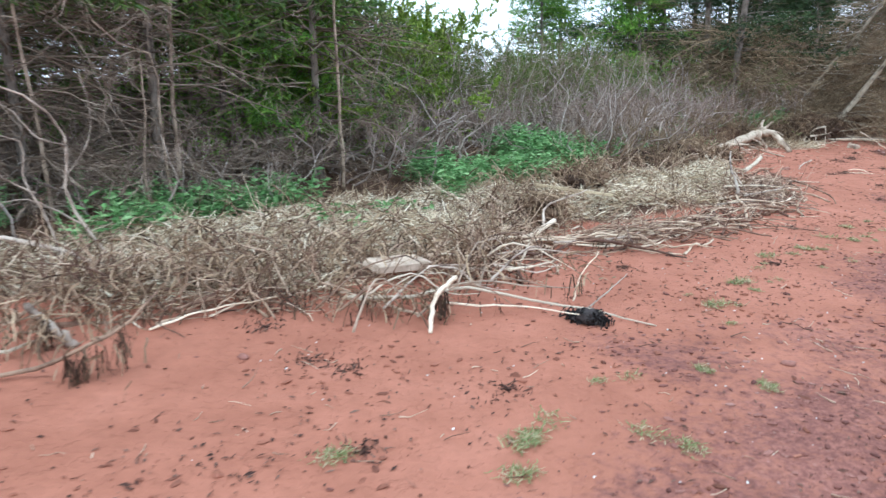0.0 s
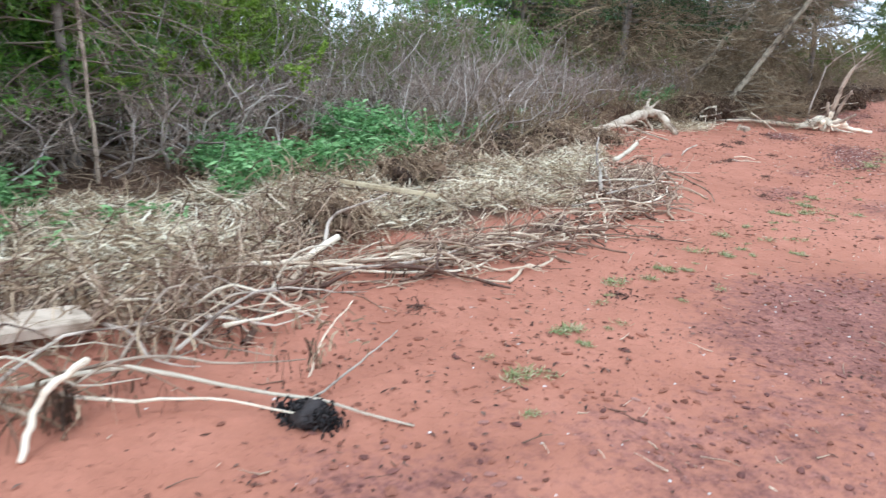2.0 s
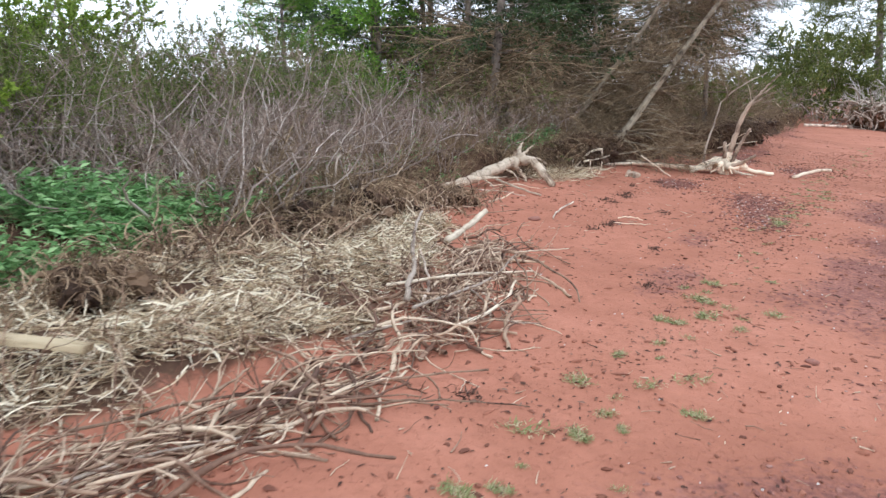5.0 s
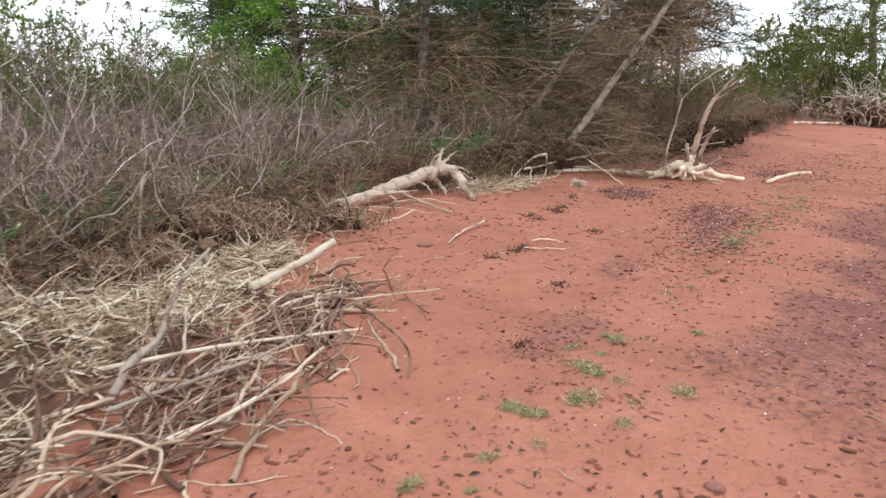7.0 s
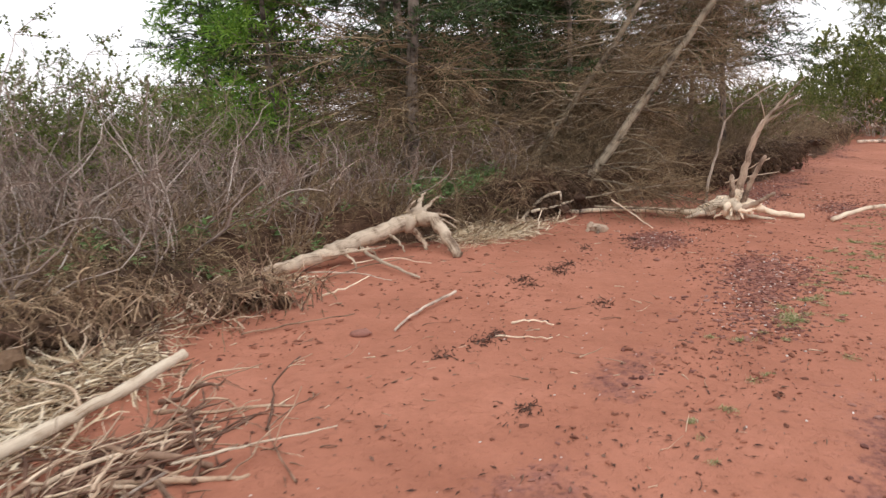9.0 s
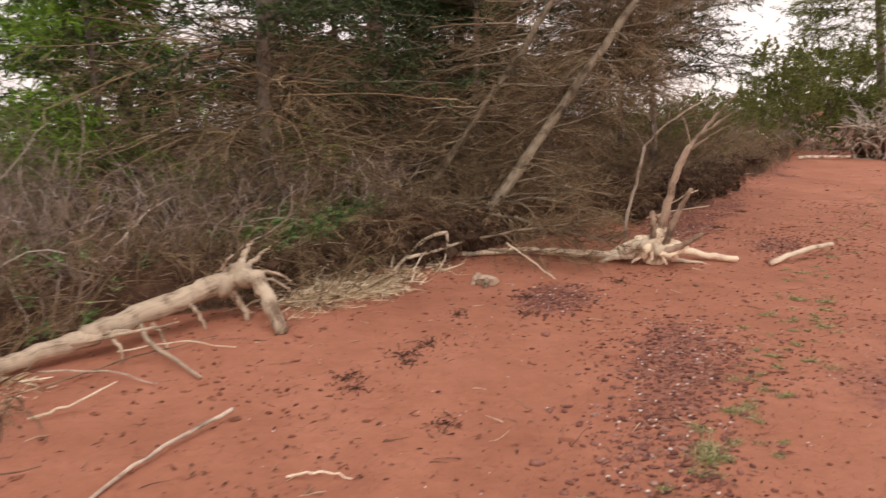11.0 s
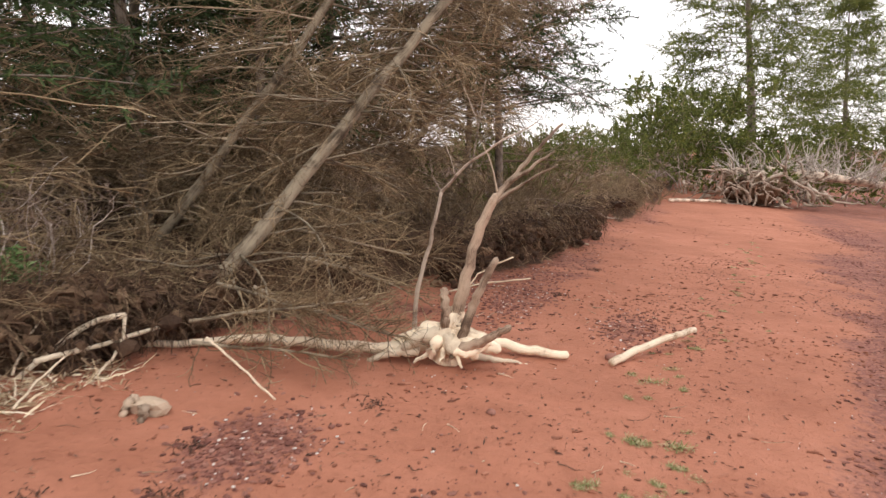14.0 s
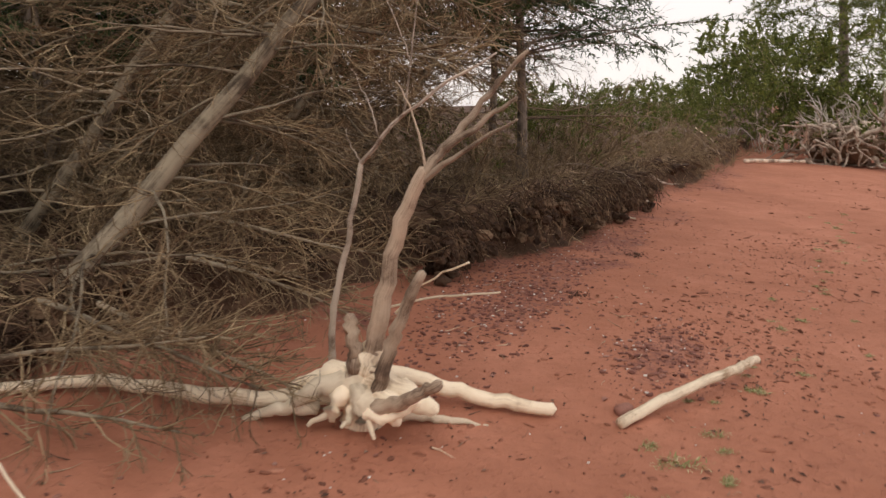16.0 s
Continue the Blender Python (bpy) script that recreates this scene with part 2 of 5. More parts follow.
def ground_material():
    m, n, l, p = nodes("red_sand_and_soil")
    tex = n.new("ShaderNodeTexCoord")
    co = tex.outputs["Object"]
    big, mid, fine, grit = (noise_node(n, l, co, s, 5) for s in (0.55, 2.6, 16, 140))
    sand = ramp_node(n, [(0.3, (0.31, 0.122, 0.075)), (0.5, (0.40, 0.166, 0.105)), (0.7, (0.49, 0.215, 0.142))])
    l.new(math_node(n, l, "ADD", math_node(n, l, "MULTIPLY", big, 0.55), math_node(n, l, "MULTIPLY", mid, 0.45)), sand.inputs[0])
    col = mix_node(n, l, "MULTIPLY", 1.0, sand.outputs[0], math_node(n, l, "ADD", math_node(n, l, "MULTIPLY", fine, 0.34), math_node(n, l, "ADD", math_node(n, l, "MULTIPLY", grit, 0.36), 0.67)))
    gravel = n.new("ShaderNodeAttribute")
    gravel.attribute_name = "gravel"
    stones = ramp_node(n, [(0.32, (0.13, 0.055, 0.042)), (0.5, (0.235, 0.10, 0.077)), (0.62, (0.35, 0.155, 0.115)), (0.72, (0.42, 0.24, 0.195))])
    l.new(math_node(n, l, "ADD", math_node(n, l, "MULTIPLY", noise_node(n, l, co, 38, 4), 0.6), math_node(n, l, "MULTIPLY", mid, 0.4)), stones.inputs[0])
    g = math_node(n, l, "MULTIPLY_ADD", math_node(n, l, "SUBTRACT", fine, 0.5), 1.6)
    l.new(gravel.outputs["Fac"], g.node.inputs[2])
    g2 = ramp_node(n, [(0.30, (0, 0, 0)), (0.75, (1, 1, 1))])
    l.new(g, g2.inputs[0])
    col = mix_node(n, l, "MIX", g2.outputs[0], col, stones.outputs[0])
    # bank earth, and also the painted shade in the gaps of the straw
    soil = n.new("ShaderNodeAttribute")
    soil.attribute_name = "soil"
    earth = ramp_node(n, [(0.3, (0.032, 0.019, 0.013)), (0.52, (0.10, 0.056, 0.035)), (0.7, (0.21, 0.13, 0.085))])
    l.new(math_node(n, l, "ADD", math_node(n, l, "MULTIPLY", fine, 0.5), math_node(n, l, "MULTIPLY", mid, 0.5)), earth.inputs[0])
    s = math_node(n, l, "MULTIPLY_ADD", math_node(n, l, "SUBTRACT", fine, 0.5), 0.9)
    l.new(soil.outputs["Fac"], s.node.inputs[2])
    s2 = ramp_node(n, [(0.3, (0, 0, 0)), (0.7, (1, 1, 1))])
    l.new(s, s2.inputs[0])
    col = mix_node(n, l, "MIX", s2.outputs[0], col, earth.outputs[0])
    l.new(col, p.inputs["Base Color"])
    p.inputs["Roughness"].default_value = 0.9
    p.inputs["Specular IOR Level"].default_value = 0.2
    crumb = ramp_node(n, [(0.57, (0, 0, 0)), (0.68, (1, 1, 1))])
    l.new(noise_node(n, l, co, 34, 3), crumb.inputs[0])
    relief = math_node(n, l, "ADD", math_node(n, l, "ADD", fine, math_node(n, l, "MULTIPLY", grit, 0.4)), math_node(n, l, "MULTIPLY", crumb.outputs[0], 0.5))
    bump(n, l, p, relief, 0.75, 0.013)
    return m


M_GROUND = ground_material()
M_STRAW = island_material("bleached_straw", [(0.05, (0.075, 0.048, 0.03)), (0.28, (0.28, 0.19, 0.115)), (0.52, (0.62, 0.49, 0.32)), (0.8, (0.90, 0.82, 0.63))], 0.7, 1.4, 0.3, 0.08)
M_WET_STRAW = island_material("dark_draped_wrack", [(0.1, (0.075, 0.046, 0.03)), (0.5, (0.25, 0.165, 0.10)), (0.85, (0.56, 0.42, 0.27))], 0.8, 2.0, 0.4)
M_STICK = island_material("drift_sticks", [(0.05, (0.06, 0.032, 0.024)), (0.35, (0.20, 0.115, 0.078)), (0.62, (0.46, 0.325, 0.22)), (0.9, (0.84, 0.70, 0.52))], 0.75, 9.0, 0.35)
M_ONE_STICK = island_material("single_drift_stick", [(0.05, (0.06, 0.032, 0.024)), (0.35, (0.20, 0.115, 0.078)), (0.62, (0.46, 0.325, 0.22)), (0.9, (0.84, 0.70, 0.52))], 0.75, 9.0, 0.35, single=True)
M_DRIFT = wood_material("bleached_driftwood", (0.88, 0.76, 0.58), (0.42, 0.29, 0.18), 0.7, lean=0.05)
M_GREYWOOD = wood_material("grey_driftwood", (0.62, 0.52, 0.42), (0.22, 0.16, 0.12), 0.8)
M_SILVER = wood_material("silvery_dead_branches", (0.60, 0.55, 0.49), (0.30, 0.26, 0.22), 0.8)
M_BROWNWOOD = wood_material("brown_drift_branch", (0.34, 0.225, 0.15), (0.11, 0.065, 0.045), 0.8)
M_STEM = wood_material("weathered_dead_stem", (0.50, 0.39, 0.29), (0.20, 0.14, 0.10), 0.85)
M_BOARD = wood_material("weathered_board", (0.74, 0.60, 0.38), (0.36, 0.25, 0.14), 0.7)
M_PLANK = wood_material("pale_sawn_plank", (0.64, 0.52, 0.40), (0.36, 0.27, 0.19), 0.75)
M_LOG = wood_material("stained_drift_log", (0.70, 0.585, 0.44), (0.24, 0.165, 0.11), 0.75)
M_BARK = wood_material("grey_spruce_bark", (0.30, 0.25, 0.205), (0.09, 0.07, 0.057), 0.9)
M_LEANBARK = wood_material("pale_dead_bark", (0.38, 0.32, 0.23), (0.13, 0.10, 0.07), 0.9)
M_DEADTWIG = island_material("dead_grey_twigs", [(0.1, (0.09, 0.065, 0.045)), (0.5, (0.235, 0.172, 0.125)), (0.9, (0.44, 0.36, 0.28))], 0.85, 0.8, 0.4)
M_SHRUB = island_material("grey_alder_stems", [(0.1, (0.17, 0.125, 0.105)), (0.5, (0.41, 0.335, 0.285)), (0.9, (0.74, 0.67, 0.60))], 0.8, 6.0, 0.45, single=True)
M_TWIG = island_material("brown_alder_twigs", [(0.1, (0.12, 0.082, 0.064)), (0.5, (0.30, 0.22, 0.172)), (0.9, (0.56, 0.465, 0.385))], 0.85, 1.2, 0.4)
M_BRUSH = island_material("brown_dead_spruce_twigs", [(0.1, (0.075, 0.05, 0.031)), (0.5, (0.23, 0.165, 0.098)), (0.9, (0.55, 0.43, 0.265))], 0.85, 0.9, 0.45)
M_NEEDLE = island_material("dark_spruce_needles", [(0.05, (0.018, 0.032, 0.016)), (0.45, (0.046, 0.08, 0.03)), (0.8, (0.09, 0.145, 0.048)), (1.0, (0.17, 0.16, 0.07))], 0.65, 0.7, 0.45, 0.12)
M_NEEDLE_MID = island_material("mid_green_needles", [(0.05, (0.03, 0.055, 0.02)), (0.4, (0.085, 0.14, 0.036)), (0.7, (0.17, 0.25, 0.055)), (0.85, (0.27, 0.23, 0.08)), (1.0, (0.34, 0.19, 0.08))], 0.65, 0.7, 0.45, 0.25)
M_NEEDLE_BRIGHT = island_material("young_green_needles", [(0.05, (0.04, 0.09, 0.02)), (0.4, (0.13, 0.27, 0.04)), (0.8, (0.32, 0.52, 0.08)), (1.0, (0.24, 0.15, 0.05))], 0.6, 0.9, 0.5, 0.25)
M_LEAF = island_material("spring_leaves", [(0.05, (0.09, 0.15, 0.02)), (0.5, (0.25, 0.37, 0.05)), (0.9, (0.48, 0.58, 0.13))], 0.55, 0.9, 0.4, 0.35)
M_OLIVE = island_material("olive_bush_leaves", [(0.05, (0.06, 0.085, 0.025)), (0.5, (0.15, 0.20, 0.05)), (0.85, (0.25, 0.30, 0.075)), (1.0, (0.28, 0.19, 0.08))], 0.6, 0.8, 0.4, 0.25)
M_OLIVE_DARK = island_material("dark_olive_leaves", [(0.05, (0.05, 0.065, 0.018)), (0.5, (0.135, 0.165, 0.04)), (0.85, (0.25, 0.27, 0.065)), (1.0, (0.25, 0.17, 0.07))], 0.6, 0.8, 0.4, 0.25)
M_HERB = island_material("nettle_leaves", [(0.05, (0.07, 0.15, 0.05)), (0.5, (0.20, 0.38, 0.13)), (0.9, (0.44, 0.64, 0.30))], 0.5, 1.5, 0.35, 0.25)
M_GRASS = island_material("beach_grass", [(0.05, (0.15, 0.16, 0.06)), (0.45, (0.29, 0.33, 0.13)), (0.75, (0.48, 0.42, 0.24)), (0.95, (0.58, 0.46, 0.31))], 0.6, 1.5, 0.2, 0.2)
M_CLOD = island_material("red_clods", [(0.05, (0.12, 0.05, 0.034)), (0.4, (0.23, 0.094, 0.06)), (0.8, (0.33, 0.136, 0.086)), (1.0, (0.42, 0.20, 0.135))], 0.95, 3, 0.2)
M_SCRAP = island_material("dark_bark_scraps", [(0.1, (0.05, 0.027, 0.021)), (0.6, (0.12, 0.062, 0.045)), (0.95, (0.24, 0.15, 0.11))], 0.9, 3, 0.2)
M_CHIP = island_material("shale_chips", [(0.05, (0.095, 0.036, 0.029)), (0.45, (0.20, 0.082, 0.062)), (0.85, (0.31, 0.15, 0.115)), (1.0, (0.48, 0.36, 0.31))], 0.8, 3, 0.2)
M_SHELL = island_material("white_shell_bits", [(0.1, (0.55, 0.50, 0.45)), (0.9, (0.80, 0.78, 0.74))], 0.5, 3, 0.2)
M_BLACK = island_material("black_weed", [(0.1, (0.008, 0.007, 0.007)), (0.6, (0.022, 0.017, 0.016)), (0.95, (0.06, 0.045, 0.04))], 0.6, 3, 0.3)
M_SOD = island_material("dark_root_mat", [(0.1, (0.022, 0.013, 0.009)), (0.5, (0.085, 0.05, 0.032)), (0.9, (0.22, 0.145, 0.09))], 0.95, 2, 0.35)

# ---------------- ground: one sheet ----------------
def steps(a, b, fine, ends, grow=1.18):
    """Even steps from a to b, growing outwards to the ends."""
    inner = list(np.arange(a, b, fine))
    lo, hi, s = [], [], fine
    x = a
    while x > ends[0]:
        s *= grow
        x -= s
        lo.append(x)
    s, x = fine, inner[-1]
    while x < ends[1]:
        s *= grow
        x += s
        hi.append(x)
    return np.array(lo[::-1] + inner + hi)


gu, gw = steps(0.5, 27, 0.055, (-900, 1400)), steps(-1.5, 6.5, 0.05, (-900, 900))
GU, GW = np.meshgrid(gu, gw, indexing="ij")
GZ = height(GU, GW)
gi = np.arange(GU.size).reshape(GU.shape)
ground_me = mesh_data("ground", xyz(np.stack([GU, GW, GZ], -1)), np.stack([gi[:-1, :-1], gi[1:, :-1], gi[1:, 1:], gi[:-1, 1:]], -1).reshape(-1, 4), None, True)


def gravel_amount(u, w):
    """Dark stony ground: the seaward side and a few patches."""
    line = np.interp(u, [0, 2.2, 4, 6, 9, 12, 17, 20, 24, 30, 40, 60], [2.0, 1.95, 1.85, 1.45, 0.9, 0.75, 0.15, -0.3, -1.1, -1.75, -2.4, -3.4])
    a = smooth((line - w + 0.55 * vnoise(u, w, 1.9, 22) + 0.4 * vnoise(u, w, 0.5, 26)) / 1.25) * (np.interp(u, [4, 8, 20], [0.76, 0.78, 0.72]) + 0.24 * vnoise(u, w, 2.5, 27))
    b = 0.6 * smooth((w - bank_edge(u) + 1.0 + 0.5 * vnoise(u, w, 0.8, 28)) / 0.6) * smooth((u - 18.8) / 1.0) * (0.75 + 0.5 * vnoise(u, w, 0.35, 29))
    c = 0
    for cu, cw, ru, rw in ((16.2, 1.0, 1.2, 0.42), (17.55, 2.26, 0.6, 0.35), (11.4, 1.4, 0.8, 0.3), (13.2, 1.4, 0.6, 0.25), (22.4, 1.8, 1.5, 0.4), (21.4, 0.55, 0.7, 0.3), (25.0, 1.5, 1.2, 0.3)):
        c = np.maximum(c, 0.58 * smooth(1.4 - np.hypot((u - cu) / ru, (w - cw) / rw) + 0.3 * vnoise(u, w, 0.3, 23)))
    return np.clip(np.maximum(np.maximum(a, b), c) + 0.12 * vnoise(u, w, 0.6, 24), 0, 1)


def soil_and_gap_shade(u, w):
    e = bank_edge(u)
    # the wrack term darkens the sand below the straw, as shade between stalks
    return np.clip(np.maximum(smooth((w - e + 0.15) / 0.25), 0.85 * wrack(u, w)) + 0.15 * vnoise(u, w, 0.5, 25), 0, 1) * np.maximum(smooth((w - wrack_front(u) - 0.3) / 0.5 + 0.2), smooth((u - 12.5) / 0.8))


for key, values in (("gravel", gravel_amount(GU, GW)), ("soil", soil_and_gap_shade(GU, GW))):
    attribute = ground_me.attributes.new(key, "FLOAT", "POINT")
    attribute.data.foreach_set("value", values.astype(np.float32).ravel())
ground_me.materials.append(M_GROUND)
tagged(new("ground", ground_me), "red sand beach sloping up to a low dark soil bank", "ground", kind="structure")


def on_ground(u, w, lift=0.0):
    u, w = np.asarray(u, float), np.asarray(w, float)
    return np.stack([u, w, height(u, w) + lift], -1)


# ---------------- spruces ----------------
def trunk_geo(pts, r0, r1, sides=9, seed=3):
    k = len(pts)
    rad = np.linspace(r0, r1, k)
    rad[0] *= 1.35
    return tubes(np.asarray(pts)[None], rad[None], sides, 0.05, seed)


def branch_whorls(r, count, h0, h1, trunk, long_low, long_high, rise, droop, wob=0.10, k=7):
    """Branch lines round a straight or leaning trunk given by its line of points."""
    f = np.sort(r.uniform(0, 1, count))
    hh = h0 + (h1 - h0) * f
    base, way = along(trunk[None], hh, np.zeros(count, int))
    a = r.uniform(0, 2 * np.pi, count)
    out = np.stack([np.cos(a), np.sin(a), rise + 0.15 * r.normal(size=count)], -1)
    length = (long_low + (long_high - long_low) * f) * r.uniform(0.65, 1.15, count)
    return wander(base, out, length, k, wob, (0, 0, -droop), r), length


def twigs_on(r, pts, per, length, k, wob, spread=0.9, droop=0.05, start=0.15, level=0.45):
    """Side twigs on branch lines."""
    n = len(pts)
    pick = np.repeat(np.arange(n), per)
    t = r.uniform(start, 1.0, len(pick))
    base, way = along(pts, t, pick)
    rnd = r.normal(size=base.shape)
    rnd[:, 2] *= level
    side = unit(rnd - (rnd * way).sum(1, keepdims=True) * way)
    ln = length * (1.15 - 0.7 * t) * r.uniform(0.5, 1.3, len(pick))
    return wander(base, way + spread * side, ln, k, wob, (0, 0, -droop), r), ln


def needles_on(r, pts, per, length, width, spread=0.75):
    n = len(pts)
    pick = np.repeat(np.arange(n), per)
    base, way = along(pts, r.uniform(0.05, 1.0, len(pick)), pick)
    d = unit(way + spread * r.normal(size=base.shape))
    ln = length * r.uniform(0.6, 1.3, len(pick))
    tip = base + d * ln[:, None]
    line = np.stack([base, tip], 1)
    wd = np.stack([np.full(len(pick), width), np.full(len(pick), width * 0.45)], 1)
    return blades(line, wd, np.cross(d, r.normal(size=d.shape)))


def spruce(seed, tall, r0, dead_to, reach, label, needle, dead=70, live=90, twig=None, dense=12, group="spruces behind the beach", name="spruce_tree", long_needle=0.085, live_droop=0.03, wide_needle=0.018):
    """A spruce with bare lower branches and a needled crown above."""
    r = np.random.default_rng(seed)
    root = thing(name, label, "tree", group)
    line = wander([[0, 0, -0.15]], [[0, 0, 1]], tall + 0.15, 14, 0.02, (0, 0, 0.05), r)[0]
    solid("trunk", trunk_geo(line, r0, 0.012, 9, seed), M_BARK, root)
    if dead:
        lines, _ = branch_whorls(r, dead, 0.03, dead_to, line, reach * 0.9, reach, 0.15, 0.05, 0.13)
        tw, _ = twigs_on(r, lines, 11, reach * 0.34, 5, 0.2)
        tw2, _ = twigs_on(r, tw, 4, reach * 0.13, 3, 0.2)
        geo = join(tubes(lines, taper(len(lines), 7, 0.011, 0.003), 4), ribbons(tw, taper(len(tw), 5, 0.0045, 0.0018)), ribbons(tw2, taper(len(tw2), 3, 0.0024, 0.0012)))
        tagged(solid("dead_branchwork", geo, twig or M_DEADTWIG, root), kind="stuff")
    lines, _ = branch_whorls(r, live, dead_to * 0.75, 0.98, line, reach, 0.25, 0.12, live_droop, 0.07)
    tw, _ = twigs_on(r, lines, 18, reach * 0.34, 4, 0.12, 0.8, 0.06, 0.08, 0.3)
    tagged(solid("branchwork", tubes(lines, taper(len(lines), 7, 0.016, 0.004), 4), M_BARK, root), kind="stuff")
    solid("crown", join(needles_on(r, tw, dense, long_needle, wide_needle), needles_on(r, lines, dense * 2, long_needle, wide_needle)), needle, root, shaded=False)
    return root


def put(ob, u, w, turn=0.0, size=1.0, sink=0.0):
    z = float(height(u, w)) - sink
    p = xyz((u, w, z))
    return pose(*p, 0, 0, turn) @ Matrix.Scale(size, 4)


def plant(ob, spots):
    """The first spot takes the thing itself, the others take copies."""
    for n, (u, w, turn, size) in enumerate(spots):
        m = put(ob, u, w, turn, size)
        if n == 0:
            first = m
        else:
            copy_thing(ob, m)
    ob.matrix_basis = first


s_left = spruce(11, 7.0, 0.05, 0.30, 1.6, "thin grey spruce with bare dead lower branches", M_NEEDLE_MID, 80, 105, dense=8, wide_needle=0.024)
plant(s_left, [(4.0, 6.6, 0, 1), (2.9, 6.9, 80, 0.95), (6.2, 6.75, 170, 1.0), (1.0, 7.4, 250, 1.1), (3.2, 8.4, 300, 1.15), (5.0, 8.3, 120, 1.1), (-0.6, 8.2, 30, 1.1), (1.6, 9.6, 200, 1.2), (6.0, 10.2, 20, 1.2), (3.9, 10.4, 70, 1.1)])
s_green = spruce(12, 6.0, 0.06, 0.14, 1.7, "green young spruce with low living branches", M_NEEDLE_BRIGHT, 20, 120, dense=9, long_needle=0.095, wide_needle=0.024)
plant(s_green, [(7.9, 8.4, 0, 0.95), (6.4, 7.9, 140, 0.85), (5.4, 7.5, 300, 0.8), (6.0, 8.0, 300, 0.85), (7.1, 7.4, 90, 0.75), (17.5, 7.7, 60, 0.95), (20.8, 12.4, 10, 0.95), (22.6, 12.8, 210, 1.0), (4.6, 9.4, 20, 1.0)])
s_dark = spruce(13, 8.5, 0.09, 0.25, 2.1, "tall dark spruce with bare brown lower branches", M_NEEDLE, 95, 140, M_BRUSH, dense=15, long_needle=0.07, wide_needle=0.018)
plant(s_dark, [(17.75, 5.6, 0, 1), (19.6, 6.9, 100, 1), (21.4, 6.0, 200, 0.95), (22.8, 7.2, 310, 1.05), (24.6, 5.4, 45, 0.9), (23.6, 9.6, 260, 1.1), (26.4, 7.2, 20, 0.95), (22.0, 4.9, 80, 0.75), (18.6, 8.4, 250, 1.0), (10.8, 11.6, 170, 0.85), (23.6, 5.9, 300, 0.9), (25.2, 7.6, 10, 1.05), (8.4, 10.4, 40, 0.95), (9.6, 12.5, 220, 0.9), (3.8, 12.5, 10, 1.1), (7.6, 12.5, 60, 1.0), (24.5, 9.2, 20, 1.0), (27.6, 9.0, 80, 1.0), (26.0, 11.0, 160, 1.0)])
s_big = spruce(14, 13.0, 0.24, 0.16, 6.4, "large old conifer with layered green branches", M_OLIVE_DARK, 10, 120, dense=22, long_needle=0.2, live_droop=0.02, wide_needle=0.035)
plant(s_big, [(50.0, -2.55, 0, 1.0), (66, -9, 60, 0.9)])
s_over = spruce(15, 7.0, 0.07, 0.32, 2.3, "dark spruce with long branches over the beach", M_NEEDLE, 14, 95, dense=24, long_needle=0.065, live_droop=0.04, wide_needle=0.014)
plant(s_over, [(25.8, 2.9, 40, 1.0), (24.4, 5.2, 200, 1.15), (27.4, 3.9, 120, 0.95)])

# ---------------- leaning dead spruces ----------------
def leaning_spruce(seed, foot, head, r0, label, count, r1=0.02, turned=0.0):
    """turned: how far the branches keep to the landward and far side of the trunk, 0 to 1."""
    r = np.random.default_rng(seed)
    root = thing("leaning_dead_spruce", label, "tree", "leaning dead spruces")
    a, b = xyz(foot), xyz(head)
    line = curve_through([a, a * 0.66 + b * 0.34 + np.array([0, 0, -0.03]), a * 0.33 + b * 0.67, b], 16, 0.012, r)
    solid("trunk", trunk_geo(line, r0, r1, 12, seed), M_LEANBARK, root)
    lines, _ = branch_whorls(r, count, 0.06, 0.97, line, 1.45, 1.25, -0.05, 0.05, 0.10, 8)
    away = xyz((0.8, 0.6, 0))
    side = ((lines[:, 3] - lines[:, 0]) * away).sum(1)
    lines = lines[(side > -0.05) | (r.uniform(0, 1, count) > turned)]
    tw, _ = twigs_on(r, lines, 12, 0.62, 6, 0.17, 0.85, 0.03, 0.1, 0.7)
    tw2, _ = twigs_on(r, tw, 8, 0.24, 4, 0.2, 0.9, 0.03, 0.1, 0.8)
    tagged(solid("branchwork", tubes(lines, taper(len(lines), 8, 0.012, 0.003), 5), M_LEANBARK, root), kind="stuff")
    tagged(solid("twig_spray", join(tubes(tw, taper(len(tw), 6, 0.0045, 0.0018), 3), ribbons(tw2, taper(len(tw2), 4, 0.0026, 0.0013))), M_BRUSH, root), kind="stuff")
    return root


leaning_spruce(21, (19.18, 3.85, 0.2), (23.45, 0.85, 5.7), 0.068, "dead leaning spruce with pale trunk and brown twigs", 165, 0.022, 0.6)
leaning_spruce(22, (20.0, 5.07, 0.3), (21.95, 1.65, 5.7), 0.056, "second dead spruce leaning out over the bank", 160, 0.022, 0.65)
leaning_spruce(23, (21.6, 4.6, 0.35), (24.6, 2.7, 4.5), 0.05, "brown dead spruce leaning among the others", 125)
leaning_spruce(24, (23.6, 4.2, 0.4), (26.0, 2.6, 4.6), 0.05, "brown dead spruce standing askew on the bank", 100)

